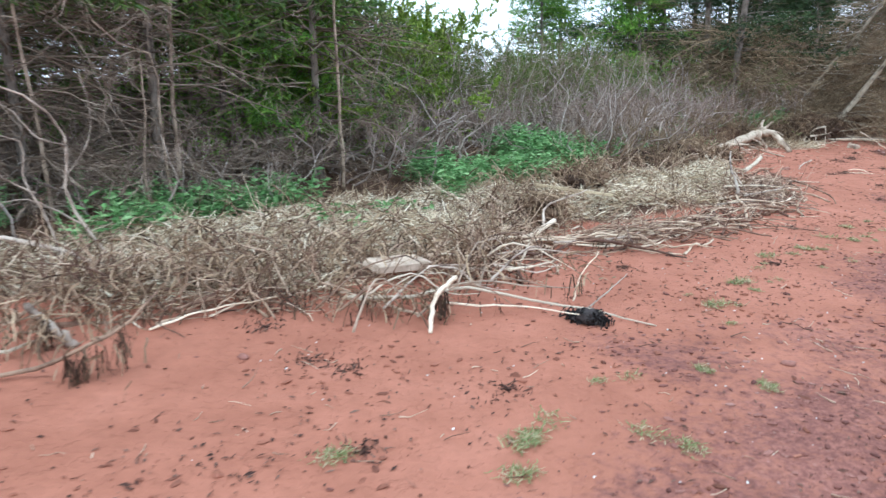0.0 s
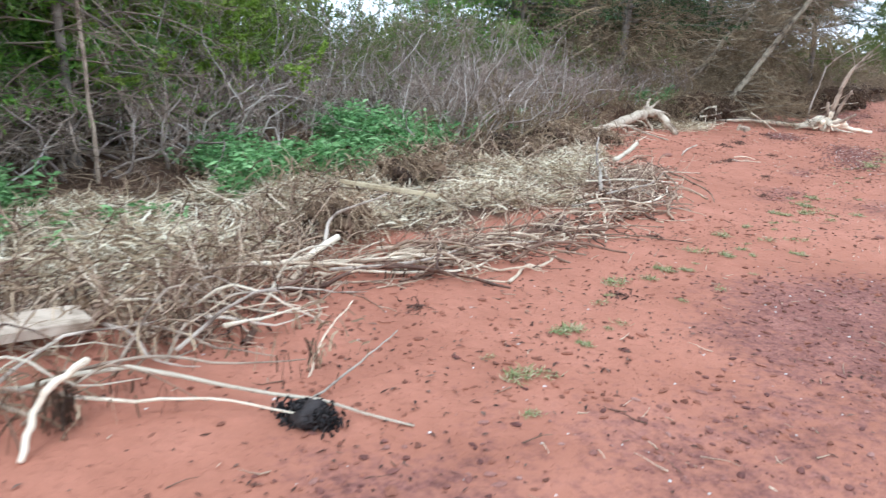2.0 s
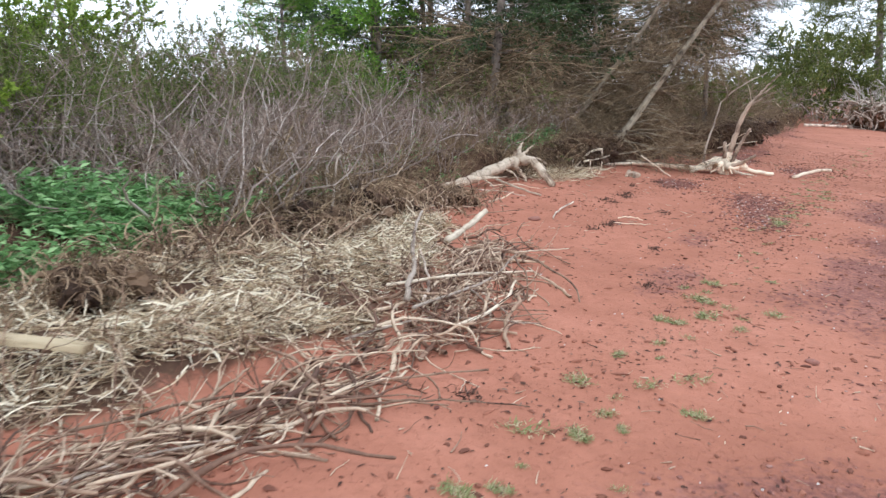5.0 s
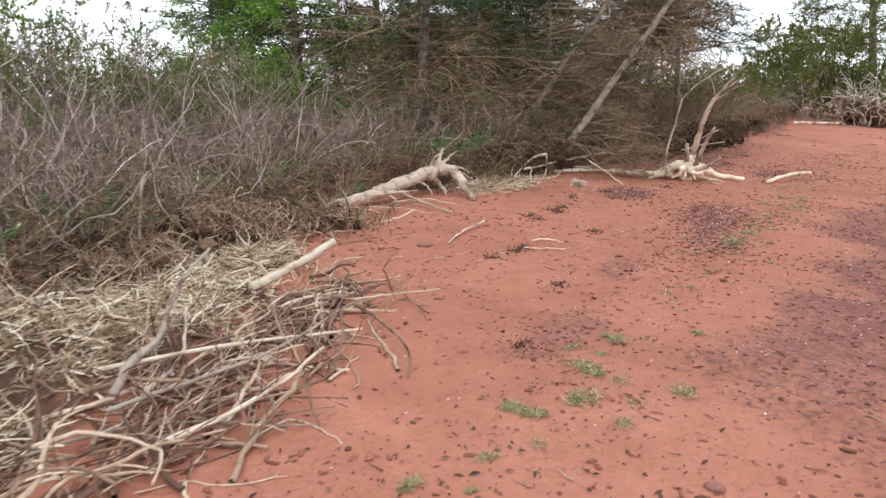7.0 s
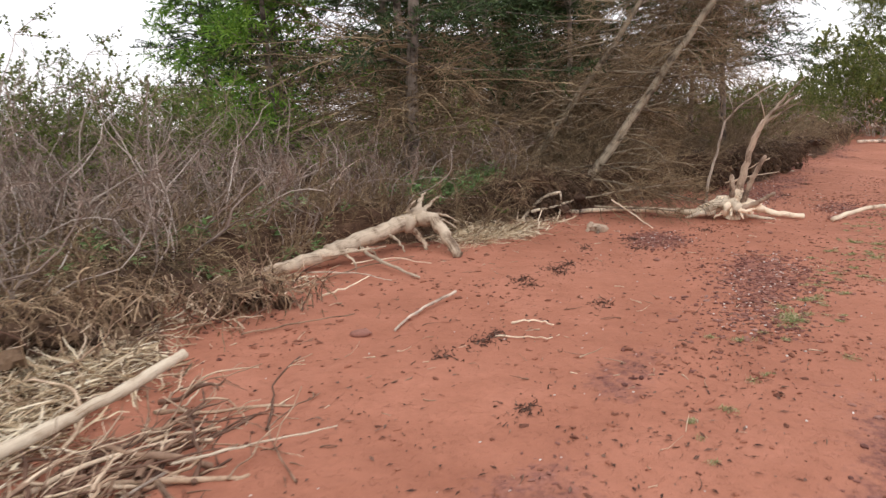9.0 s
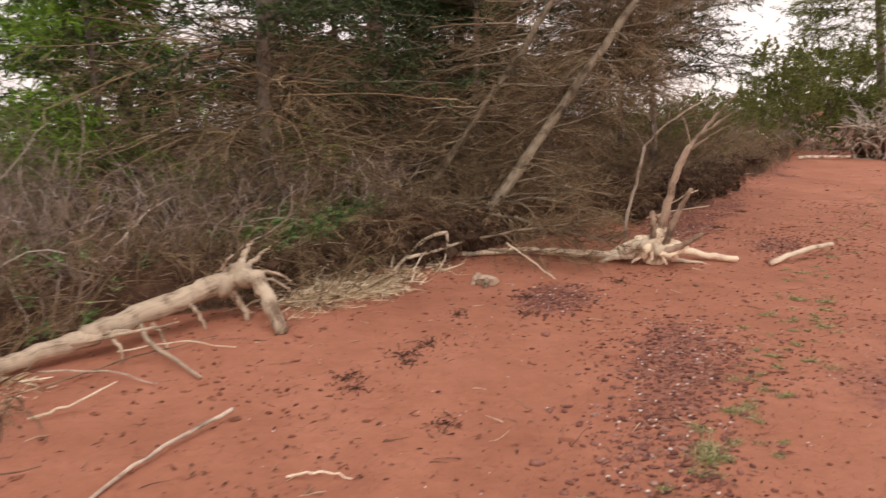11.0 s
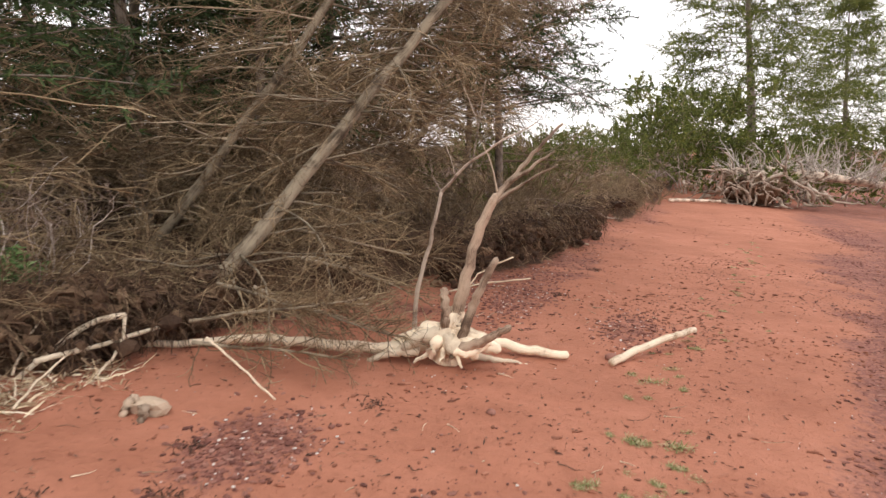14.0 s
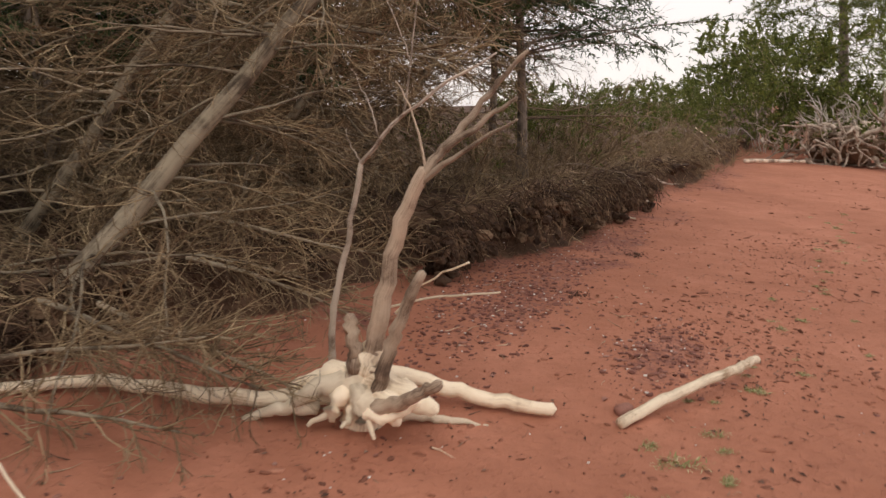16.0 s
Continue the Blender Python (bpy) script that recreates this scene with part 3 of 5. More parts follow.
# ---------------- alder thicket ----------------
def shrub(seed, tall, stems, label, leaf=None, leaf_count=0, leaf_size=0.03, wide=0.35, name="alder_shrub", group="alder thicket on the bank", wood=None, thick=0.0115):
    r = np.random.default_rng(seed)
    root = thing(name, label, "shrub", group)
    a = r.uniform(0, 2 * np.pi, stems)
    base = np.stack([0.22 * np.cos(a) * r.uniform(0.2, 1, stems), 0.22 * np.sin(a), np.full(stems, -0.06)], -1)
    way = np.stack([wide * np.cos(a), wide * np.sin(a), np.ones(stems)], -1) + 0.2 * r.normal(size=(stems, 3))
    main = wander(base, way, tall * r.uniform(0.65, 1.25, stems), 10, 0.30, (0, 0, 0.06), r)
    side, _ = twigs_on(r, main, 7, tall * 0.42, 6, 0.26, 0.8, -0.06, 0.2, 1.0)
    fine, _ = twigs_on(r, side, 4, tall * 0.17, 4, 0.25, 0.7, -0.05, 0.2, 1.0)
    for n in range(stems):
        solid("stem", tubes(main[n:n + 1], taper(1, 10, thick * r.uniform(0.6, 1.3), 0.003), 5), wood or M_SHRUB, root)
    tagged(solid("twig_spray", join(tubes(side, taper(len(side), 6, 0.004, 0.002), 3), ribbons(fine, taper(len(fine), 4, 0.003, 0.0015))), wood or M_TWIG, root), kind="stuff")
    if leaf:
        pick = r.integers(0, len(fine), leaf_count)
        p, d = along(fine, r.uniform(0.1, 1, leaf_count), pick)
        solid("foliage", leaves(p, d + 0.8 * r.normal(size=p.shape), r.normal(size=p.shape) + np.array([0, 0, 1.2]), leaf_size * r.uniform(0.6, 1.3, leaf_count), leaf_size * 0.6 * r.uniform(0.7, 1.2, leaf_count)), leaf, root, shaded=False)
    return root


bare = [shrub(31 + i, 1.1 + 0.15 * i, 7, "bare grey alder shrub with crooked stems", wide=1.0) for i in range(3)]
budding = [shrub(41 + i, 1.75 + 0.25 * i, 8, "tall alder shrub with small olive leaves", M_OLIVE, 2600, 0.036, 0.35) for i in range(2)]
leafy = shrub(51, 2.6, 9, "bright green leafy shrub at the wood's edge", M_LEAF, 7500, 0.06, 0.45, "leafy_shrub", "leafy shrubs")
r = np.random.default_rng(60)
spots = {0: [], 1: [], 2: [], 3: [], 4: []}
for u in np.arange(7.6, 19.0, 0.5):
    for row, (off, kinds) in enumerate(((0.35, (0, 1, 2)), (0.95, (0, 1, 2)), (1.6, (1, 2, 3)), (2.4, (2, 3, 4)), (3.3, (3, 4)), (4.6, (3, 4)))):
        if row > 2 and u > 16.5 or (row == 0 and u > 16.3):
            continue
        uu, k = u + r.uniform(-0.25, 0.25), int(r.choice(kinds))
        spots[k].append((uu, float(bank_edge(uu)) + off + (0.9 if u < 9.5 else 0) + r.uniform(-0.25, 0.25), r.uniform(0, 360), r.uniform(0.75, 1.1) * (0.85 if u > 14.5 else 1)))
for k, ob in enumerate(bare + budding):
    plant(ob, spots[k])
plant(leafy, [(9.2, 8.0, 0, 1.05), (8.2, 7.6, 90, 0.95), (10.4, 9.2, 200, 1.0), (7.0, 7.6, 60, 0.85), (11.2, 10.8, 120, 0.9), (12.6, 10.6, 20, 1.1), (14.0, 11.8, 240, 1.1)])

# ---------------- low dead brush under the left trees ----------------
r = np.random.default_rng(70)
low = shrub(71, 1.0, 8, "dry grey brushwood under the trees", None, 0, 0, 0.9, "brushwood", "brushwood under the trees")
plant(low, [(u + r.uniform(-0.3, 0.3), w + r.uniform(-0.3, 0.3), r.uniform(0, 360), r.uniform(0.8, 1.3)) for u in np.arange(1.0, 7.5, 0.8) for w in (6.3, 7.3, 8.4)])
low2 = shrub(72, 0.75, 8, "dry brown brushwood on the bank", None, 0, 0, 1.0, "brushwood", "brushwood on the bank", M_BRUSH, 0.007)
plant(low2, [(u + r.uniform(-0.2, 0.2), float(bank_edge(u)) + o + (0.65 if 21.2 < u < 32 else 0.45 if 17.2 < u < 19.3 else 0) + r.uniform(-0.15, 0.15), r.uniform(0, 360), r.uniform(0.6, 1.2) * (r.uniform(0.7, 1.5) if u > 23 else 1.0)) for u in np.r_[np.arange(10.3, 17, 0.5), np.arange(17, 38, 0.6)] for o in (0.15, 0.8)])

# ---------------- far bushes ----------------
bush = shrub(81, 3.2, 12, "dense olive-green bush beside the beach", M_OLIVE_DARK, 6000, 0.10, 0.55, "leafy_bush", "bushes along the far beach")
plant(bush, [(44.5, 0.0, 0, 1.55), (47.5, -0.6, 60, 1.6), (42.8, 1.2, 200, 0.95), (34.0, 3.0, 100, 0.5), (31.0, 3.3, 200, 0.45), (28.5, 3.4, 20, 0.4), (40.5, 2.4, 250, 0.62), (43.5, 2.6, 300, 0.68), (47.0, 4.5, 140, 0.72), (33.0, 5.0, 45, 0.55), (37.0, 4.6, 75, 0.58), (37.0, 2.5, 10, 0.55), (45.5, -1.2, 160, 0.9), (46.5, -2.2, 20, 0.8), (47.5, -3.6, 80, 1.0), (48.5, -5.2, 140, 1.15), (49.5, -7.2, 210, 1.2), (50.5, -9.4, 270, 1.2), (52, -12, 320, 1.25), (54, -15, 15, 1.3), (56, -19, 190, 1.4), (62, -24, 100, 1.5), (40, 7, 33, 0.6), (52, 6.5, 70, 0.7), (25.5, 4.0, 30, 0.35)])

# ---------------- driftwood and wrack ----------------
def ball(level):
    bm = bmesh.new()
    bmesh.ops.create_icosphere(bm, subdivisions=level, radius=1)
    v = np.array([x.co[:] for x in bm.verts])
    f = np.array([[x.index for x in y.verts] for y in bm.faces])
    bm.free()
    return v, f


def blobs(centre, radii, level=1, rough=0.2, seed=1):
    """Uneven lumps, each turned at random about the vertical."""
    r = np.random.default_rng(seed)
    v, f = ball(level)
    centre, radii = np.asarray(centre, float), np.asarray(radii, float)
    n = len(centre)
    q = v[None] * (1 + rough * r.normal(size=(n, len(v), 1))) * radii[:, None]
    a = r.uniform(0, 2 * np.pi, n)[:, None]
    x, y = q[..., 0] * np.cos(a) - q[..., 1] * np.sin(a), q[..., 0] * np.sin(a) + q[..., 1] * np.cos(a)
    q = np.stack([x, y, q[..., 2]], -1) + centre[:, None]
    return q.reshape(-1, 3), (f[None] + np.arange(n)[:, None, None] * len(v)).reshape(-1, 3), None


def driftwood(name, label, category, limbs, material, group="", slim=0.63):
    """A piece of driftwood: its first limb is the stem, the others are parts of it."""
    root = thing(name, label, category, group)
    for n, (part_name, points, r0, r1) in enumerate(limbs):
        k = 18 if r0 > 0.03 else 11
        solid(part_name, stick_geo(points, r0 * slim, r1 * slim, k, 10 if r0 > 0.03 else 7, 0.0035 + 0.03 * r0, 0.035, 100 + n + round(abs(points[0][0]) * 97)), M_STEM if part_name in ("stem", "stem_fork", "broken_stub") and name == "root_stump" else material, root)
    return root


def lifted(points, lift=0.0):
    """Heights given over the sand, turned into heights in the world."""
    return [(u, w, float(height(u, w)) + z + lift) for u, w, z in points]


def stick(points, r0, r1, material, label="bleached drift stick on the red sand"):
    return driftwood("drift_branch", label, "branch", [("stem", lifted(points), r0, r1)], material, "drift branches on the beach")


# straw mat
r = np.random.default_rng(90)
uu, ww = r.uniform(1.0, 13.4, 190000), r.uniform(1.9, 6.2, 190000)
mask = wrack(uu, ww) * np.clip(0.55 + 0.9 * vnoise(uu, ww, 0.45, 31) + 0.3 * smooth((ww - wrack_front(uu) - 0.5) / 0.6), 0.05, 1.2)
near = r.uniform(0, 1, len(uu)) < mask * 1.1
uu, ww, mask = uu[near], ww[near], mask[near]
extra_u, extra_w = np.r_[r.uniform(13.0, 18.2, 2000), r.normal(16.8, 0.36, 4200)], np.r_[r.normal(0, 0.16, 2000), r.normal(0, 0.2, 4200)]
extra_w = np.r_[bank_edge(extra_u[:2000]) - 0.35, np.interp(extra_u[2000:], [16.2, 17.3], [4.15, 3.9])] + extra_w
keep = (vnoise(extra_u, 0 * extra_u, 0.9, 33) > -0.15) | (np.arange(6200) > 2000)
uu, ww, mask = np.r_[uu, extra_u[keep]], np.r_[ww, extra_w[keep]], np.r_[mask, np.full(keep.sum(), 0.3)]
n = len(uu)
ang = r.normal(0.15, 1.1, n) + np.pi * vnoise(uu, ww, 0.3, 35)
way = np.stack([np.cos(ang), np.sin(ang), r.normal(0.02, 0.24, n)], -1)
way = np.stack([way[:, 0] * DU[0] + way[:, 1] * DW[0], way[:, 0] * DU[1] + way[:, 1] * DW[1], way[:, 2]], -1)
lift = r.uniform(0.0, 1.0, n) ** 1.6 * (0.02 + 0.08 * mask)
lines = wander(xyz(on_ground(uu, ww, lift)), way, 0.05 + 0.19 * r.uniform(0, 1, n) ** 1.4, 4, 0.2, (0, 0, -0.03), r)
width = (0.004 + 0.011 * r.uniform(0, 1, n) ** 2)[:, None] * np.array([0.8, 1, 1, 0.6])
tagged(solid("straw_wrack", blades(lines, width, np.cross(way, r.normal(size=(n, 3)) + np.array([0, 0, 0.8]))), M_STRAW, shaded=False),
       "thick mat of bleached dead straw washed up on the beach", "straw wrack", kind="stuff")

# tangle of thin sticks along the seaward side of the straw
uu = np.r_[r.uniform(2.0, 11.9, 280), r.normal(9.9, 0.75, 110), r.normal(7.0, 0.9, 120)]
mid = np.interp(uu, [2, 4.5, 6, 7.5, 8.6, 9.0, 9.7, 10.5, 11.3, 11.9, 12.4], [4.2, 3.3, 3.05, 2.6, 2.4, 2.45, 2.58, 2.66, 2.95, 3.15, 3.5])
turn = np.gradient(np.interp(np.linspace(1, 13, 121), [2, 4.5, 6, 7.5, 8.6, 9.0, 9.7, 10.5, 11.3, 11.9, 12.4], [4.2, 3.3, 3.05, 2.6, 2.4, 2.45, 2.58, 2.66, 2.95, 3.15, 3.5]), 0.1)
ww = mid + r.normal(0.02, 0.17, len(uu)) + np.where(uu < 6, np.abs(r.normal(0, 0.3, len(uu))), 0)
ang = np.arctan(np.interp(uu, np.linspace(1, 13, 121), turn)) + r.normal(-0.1, 0.42, len(uu)) + np.where(r.uniform(size=len(uu)) < 0.25, r.normal(0, 1.2, len(uu)), 0)
way = np.stack([np.cos(ang), np.sin(ang), r.normal(0.02, 0.1, len(uu))], -1)
ln = r.uniform(0.25, 1.05, len(uu))
uu, ww = uu - np.cos(ang) * ln * 0.5, ww - np.sin(ang) * ln * 0.5
way = np.stack([way[:, 0] * DU[0] + way[:, 1] * DW[0], way[:, 0] * DU[1] + way[:, 1] * DW[1], way[:, 2]], -1)
lift = 0.012 + r.uniform(0, 0.10, len(uu)) * np.exp(-((ww - mid) / 0.2) ** 2)
lines = wander(xyz(on_ground(uu, ww, lift)), way, ln, 11, 0.22, (0, 0, -0.01), r)
r0 = 0.0045 + 0.0135 * r.uniform(0, 1, len(uu)) ** 2
floor_z = height(lines[..., 0] * DU[0] + lines[..., 1] * DU[1], lines[..., 0] * DW[0] + lines[..., 1] * DW[1])
lines[..., 2] = floor_z + 0.005 + 0.13 * np.tanh(np.maximum(lines[..., 2] - floor_z - 0.005, 0) / 0.13)
forks, _ = twigs_on(r, lines, 3, 0.24, 4, 0.2, 0.8, 0.03, 0.2, 0.3)
first = np.argsort(ww - wrack_front(uu))[:280]
rest = np.setdiff1d(np.arange(len(uu)), first)
for n in first:
    tip = lines[n, -1] + (lines[n, -1] - lines[n, -2]) * 0.1
    one = np.concatenate([lines[n], [tip]])[None]
    tagged(solid("drift_stick", tubes(one, np.r_[taper(1, 11, r0[n], r0[n] * 0.5)[0], 0.001][None], 5, 0.2, int(n)), M_ONE_STICK), "thin crooked drift stick in the tangle on red sand", "stick", "drift sticks in the tangle")
tagged(solid("stick_tangle", join(tubes(lines[rest], taper(len(rest), 11, r0[rest], r0[rest] * 0.5), 5, 0.2), tubes(forks, taper(len(forks), 4, np.repeat(r0, 3) * 0.5, 0.002), 4)), M_STICK),
       "tangle of bleached and dark drift sticks on red sand", "driftwood tangle", kind="stuff")

# single branches of the drift line
stick([(3.25, 3.35, 0.10), (3.5, 3.08, 0.11), (3.85, 2.88, 0.13), (4.08, 2.5, 0.09), (4.25, 2.2, 0.06), (4.43, 1.76, 0.01)], 0.024, 0.007, M_DRIFT, "long pale branch reaching out over the sand")
stick([(3.33, 2.73, 0.01), (3.40, 2.78, 0.1), (3.49, 2.8, 0.2), (3.66, 2.78, 0.27)], 0.02, 0.026, M_DRIFT, "bent pale branch with its tip in the sand")
stick([(3.62, 2.92, 0.08), (3.81, 2.66, 0.08), (4.00, 2.49, 0.07), (4.13, 2.15, 0.06)], 0.014, 0.006, M_DRIFT)
stick([(4.49, 2.39, 0.01), (4.63, 2.40, 0.16), (4.76, 2.34, 0.32)], 0.009, 0.005, M_DRIFT, "thin upright drift twig")
stick([(4.34, 2.23, 0.02), (4.61, 2.19, 0.09), (4.92, 2.19, 0.16)], 0.011, 0.005, M_GREYWOOD, "dark slanting drift twig")
stick([(1.0, 3.95, 0.03), (1.35, 3.82, 0.03), (1.50, 3.72, 0.06), (1.58, 3.56, 0.16), (1.83, 3.5, 0.26), (2.1, 3.62, 0.34)], 0.024, 0.010, M_BROWNWOOD, "grey branch hung with dark weed")
stick([(1.80, 4.0, 0.0), (1.70, 4.06, 0.14), (1.62, 4.1, 0.25)], 0.05, 0.034, M_GREYWOOD, "broken stub standing in the sand")
stick([(1.2, 4.15, 0.02), (1.5, 4.05, 0.05), (1.75, 4.2, 0.02)], 0.02, 0.012, M_DRIFT)
stick([(2.19, 3.90, 0.01), (2.56, 3.84, 0.06), (2.94, 3.67, 0.1)], 0.013, 0.008, M_DRIFT)
stick([(2.56, 3.86, 0.01), (2.78, 3.75, 0.1)], 0.012, 0.007, M_DRIFT)
stick([(1.3, 5.0, 0.34), (1.95, 5.18, 0.3), (2.16, 4.95, 0.26), (2.42, 4.7, 0.08)], 0.03, 0.018, M_GREYWOOD, "curved grey branch over the straw")
stick([(4.9, 3.7, 0.1), (5.16, 3.54, 0.1), (5.53, 3.36, 0.12), (5.84, 3.32, 0.2)], 0.028, 0.034, M_DRIFT, "stout pale drift branch with a sawn end")
stick([(5.75, 3.38, 0.12), (6.05, 3.5, 0.3), (6.15, 3.35, 0.38), (6.22, 3.2, 0.46)], 0.022, 0.01, M_GREYWOOD, "smooth grey branch rising from the tangle")
stick([(5.27, 3.49, 0.05), (5.59, 3.30, 0.07), (6.29, 2.93, 0.07)], 0.02, 0.026, M_DRIFT, "pale drift branch with peeled bark")
stick([(5.73, 2.84, 0.01), (6.05, 2.70, 0.03)], 0.009, 0.006, M_BROWNWOOD)
stick([(5.64, 3.2, 0.05), (5.88, 2.94, 0.05), (6.32, 2.65, 0.04), (7.09, 2.6, 0.03), (7.51, 2.43, 0.03)], 0.015, 0.009, M_DRIFT, "long thin drift branch along the edge of the tangle")
stick([(5.57, 3.17, 0.08), (6.20, 2.82, 0.09), (6.76, 2.77, 0.08), (7.32, 2.52, 0.05)], 0.018, 0.01, M_GREYWOOD)
stick([(6.92, 3.13, 0.06), (7.69, 2.67, 0.06), (7.90, 2.23, 0.02)], 0.013, 0.008, M_BROWNWOOD)
stick([(7.48, 2.48, 0.09), (8.20, 2.22, 0.06), (8.62, 1.93, 0.02)], 0.014, 0.009, M_BROWNWOOD, "dark drift branch with a knobbly end")
stick([(7.80, 2.28, 0.05), (8.12, 1.94, 0.03), (8.33, 1.59, 0.01)], 0.012, 0.005, M_BROWNWOOD)
stick([(8.37, 2.70, 0.1), (9.07, 2.49, 0.08), (9.53, 1.94, 0.02)], 0.014, 0.006, M_GREYWOOD)
stick([(8.6, 2.5, 0.12), (9.2, 2.25, 0.08), (9.7, 1.95, 0.03)], 0.013, 0.006, M_BROWNWOOD)
stick([(9.2, 2.9, 0.15), (9.9, 2.6, 0.15), (10.6, 2.35, 0.06)], 0.02, 0.011, M_DRIFT)
stick([(9.0, 2.6, 0.14), (9.8, 2.45, 0.14), (10.9, 2.6, 0.1)], 0.017, 0.01, M_GREYWOOD)
stick([(8.9, 2.3, 0.08), (9.5, 2.2, 0.1), (10.2, 2.35, 0.08)], 0.022, 0.014, M_DRIFT)
stick([(10.51, 3.07, 0.2), (11.0, 3.1, 0.26), (11.51, 3.14, 0.32)], 0.044, 0.04, M_DRIFT, "short straight peeled log lying on the straw")
stick([(10.78, 2.51, 0.14), (10.65, 2.20, 0.08), (10.45, 1.96, 0.05), (10.24, 1.86, 0.0)], 0.02, 0.009, M_BROWNWOOD, "arching root reaching down to the sand")
stick([(10.66, 2.53, 0.14), (10.26, 2.28, 0.08), (10.04, 2.20, 0.0)], 0.016, 0.008, M_BROWNWOOD, "arching root reaching down to the sand")
stick([(9.72, 2.54, 0.12), (9.56, 2.33, 0.06), (9.47, 2.26, 0.0)], 0.014, 0.01, M_GREYWOOD)
stick([(9.69, 2.41, 0.1), (9.59, 2.23, 0.05), (9.51, 2.10, 0.0)], 0.014, 0.008, M_GREYWOOD)
stick([(10.95, 2.63, 0.1), (11.34, 2.52, 0.06), (11.70, 2.37, 0.04)], 0.011, 0.006, M_DRIFT)
stick([(10.01, 2.36, 0.1), (9.75, 2.14, 0.05), (9.52, 1.91, 0.0)], 0.01, 0.005, M_BROWNWOOD)
stick([(9.14, 2.72, 0.12), (9.27, 2.78, 0.18), (9.53, 2.87, 0.22), (9.91, 3.07, 0.28), (10.31, 3.20, 0.42)], 0.035, 0.014, M_GREYWOOD, "grey forked branch lying over the straw")
stick([(9.25, 2.65, 0.12), (9.63, 2.80, 0.14), (9.90, 3.01, 0.2)], 0.022, 0.012, M_GREYWOOD)
stick([(13.16, 2.98, 0.01), (13.5, 3.03, 0.03), (14.12, 3.02, 0.05)], 0.014, 0.02, M_GREYWOOD, "weathered stick alone on the sand")
stick([(13.39, 2.34, 0.01), (13.51, 1.98, 0.02)], 0.008, 0.006, M_DRIFT)
stick([(13.71, 2.36, 0.01), (13.81, 2.21, 0.03), (13.85, 2.10, 0.0)], 0.011, 0.007, M_DRIFT)
stick([(12.52, 3.76, 0.02), (12.87, 3.61, 0.03), (13.23, 3.36, 0.05)], 0.012, 0.006, M_BROWNWOOD)
stick([(13.59, 3.94, 0.02), (13.74, 3.83, 0.05), (14.04, 3.79, 0.1)], 0.014, 0.008, M_DRIFT)
stick([(13.9, 4.25, 0.02), (14.4, 4.15, 0.04), (15.1, 4.0, 0.03)], 0.012, 0.006, M_BROWNWOOD, "thin branch lying below the drift log")
stick([(14.5, 4.3, 0.05), (14.8, 4.05, 0.06), (15.0, 3.75, 0.02)], 0.010, 0.005, M_DRIFT, "thin branch lying below the drift log")
stick([(14.0, 4.4, 0.05), (14.2, 4.1, 0.05), (14.25, 3.7, 0.02)], 0.013, 0.006, M_GREYWOOD, "thin branch lying below the drift log")
stick([(17.7, 3.85, 0.14), (18.3, 3.72, 0.17), (18.9, 3.62, 0.2)], 0.03, 0.022, M_DRIFT, "peeled branch under the overhanging bank")
stick([(17.3, 3.6, 0.03), (17.7, 3.75, 0.1), (18.0, 3.8, 0.18)], 0.014, 0.008, M_DRIFT, "peeled branch under the overhanging bank")
stick([(18.24, 3.00, 0.3), (18.2, 2.7, 0.14), (18.17, 2.47, 0.0)], 0.013, 0.01, M_DRIFT, "pale stick leaning down to the sand")
driftwood("drift_branch", "peeled branch arching out of the bank", "branch", [
    ("stem", [(17.70, 4.02, 0.09), (17.90, 3.98, 0.20), (18.08, 3.90, 0.32), (18.22, 3.80, 0.39), (18.32, 3.70, 0.40)], 0.026, 0.036),
    ("side_branch", [(18.32, 3.70, 0.40), (18.26, 3.68, 0.24), (18.0, 3.62, 0.12), (17.79, 3.60, 0.05)], 0.022, 0.010),
    ("side_branch", [(17.72, 4.06, 0.12), (17.95, 4.10, 0.36), (18.2, 4.08, 0.50), (18.4, 4.0, 0.52)], 0.014, 0.007)], M_DRIFT, "drift branches on the beach")
driftwood("drift_pole", "smooth pale pole lying alone on red sand", "driftwood", [("stem", lifted([(20.08, 0.60, 0.03), (20.45, 0.37, 0.10), (20.85, 0.13, 0.13), (21.28, -0.03, 0.11)]), 0.050, 0.042)], M_DRIFT)
driftwood("dead_sapling", "crooked dead sapling standing in the straw", "sapling", [
    ("stem", [(2.64, 5.0, 0.2), (2.43, 5.0, 0.56), (2.32, 5.0, 0.84), (2.37, 5.0, 1.1), (2.24, 5.0, 1.36), (2.05, 5.0, 1.48), (1.8, 5.0, 1.52)], 0.024, 0.007),
    ("side_branch", [(2.37, 5.0, 1.1), (2.15, 5.0, 1.2), (2.05, 5.0, 1.35), (1.9, 5.0, 1.4)], 0.012, 0.004),
    ("side_branch", [(2.33, 5.0, 0.9), (2.5, 5.0, 1.1), (2.55, 5.0, 1.3), (2.5, 5.0, 1.6)], 0.010, 0.004),
    ("side_branch", [(2.43, 5.0, 0.56), (2.2, 5.0, 0.72), (2.1, 5.0, 0.78), (1.8, 5.0, 0.76)], 0.012, 0.004)], M_GREYWOOD)
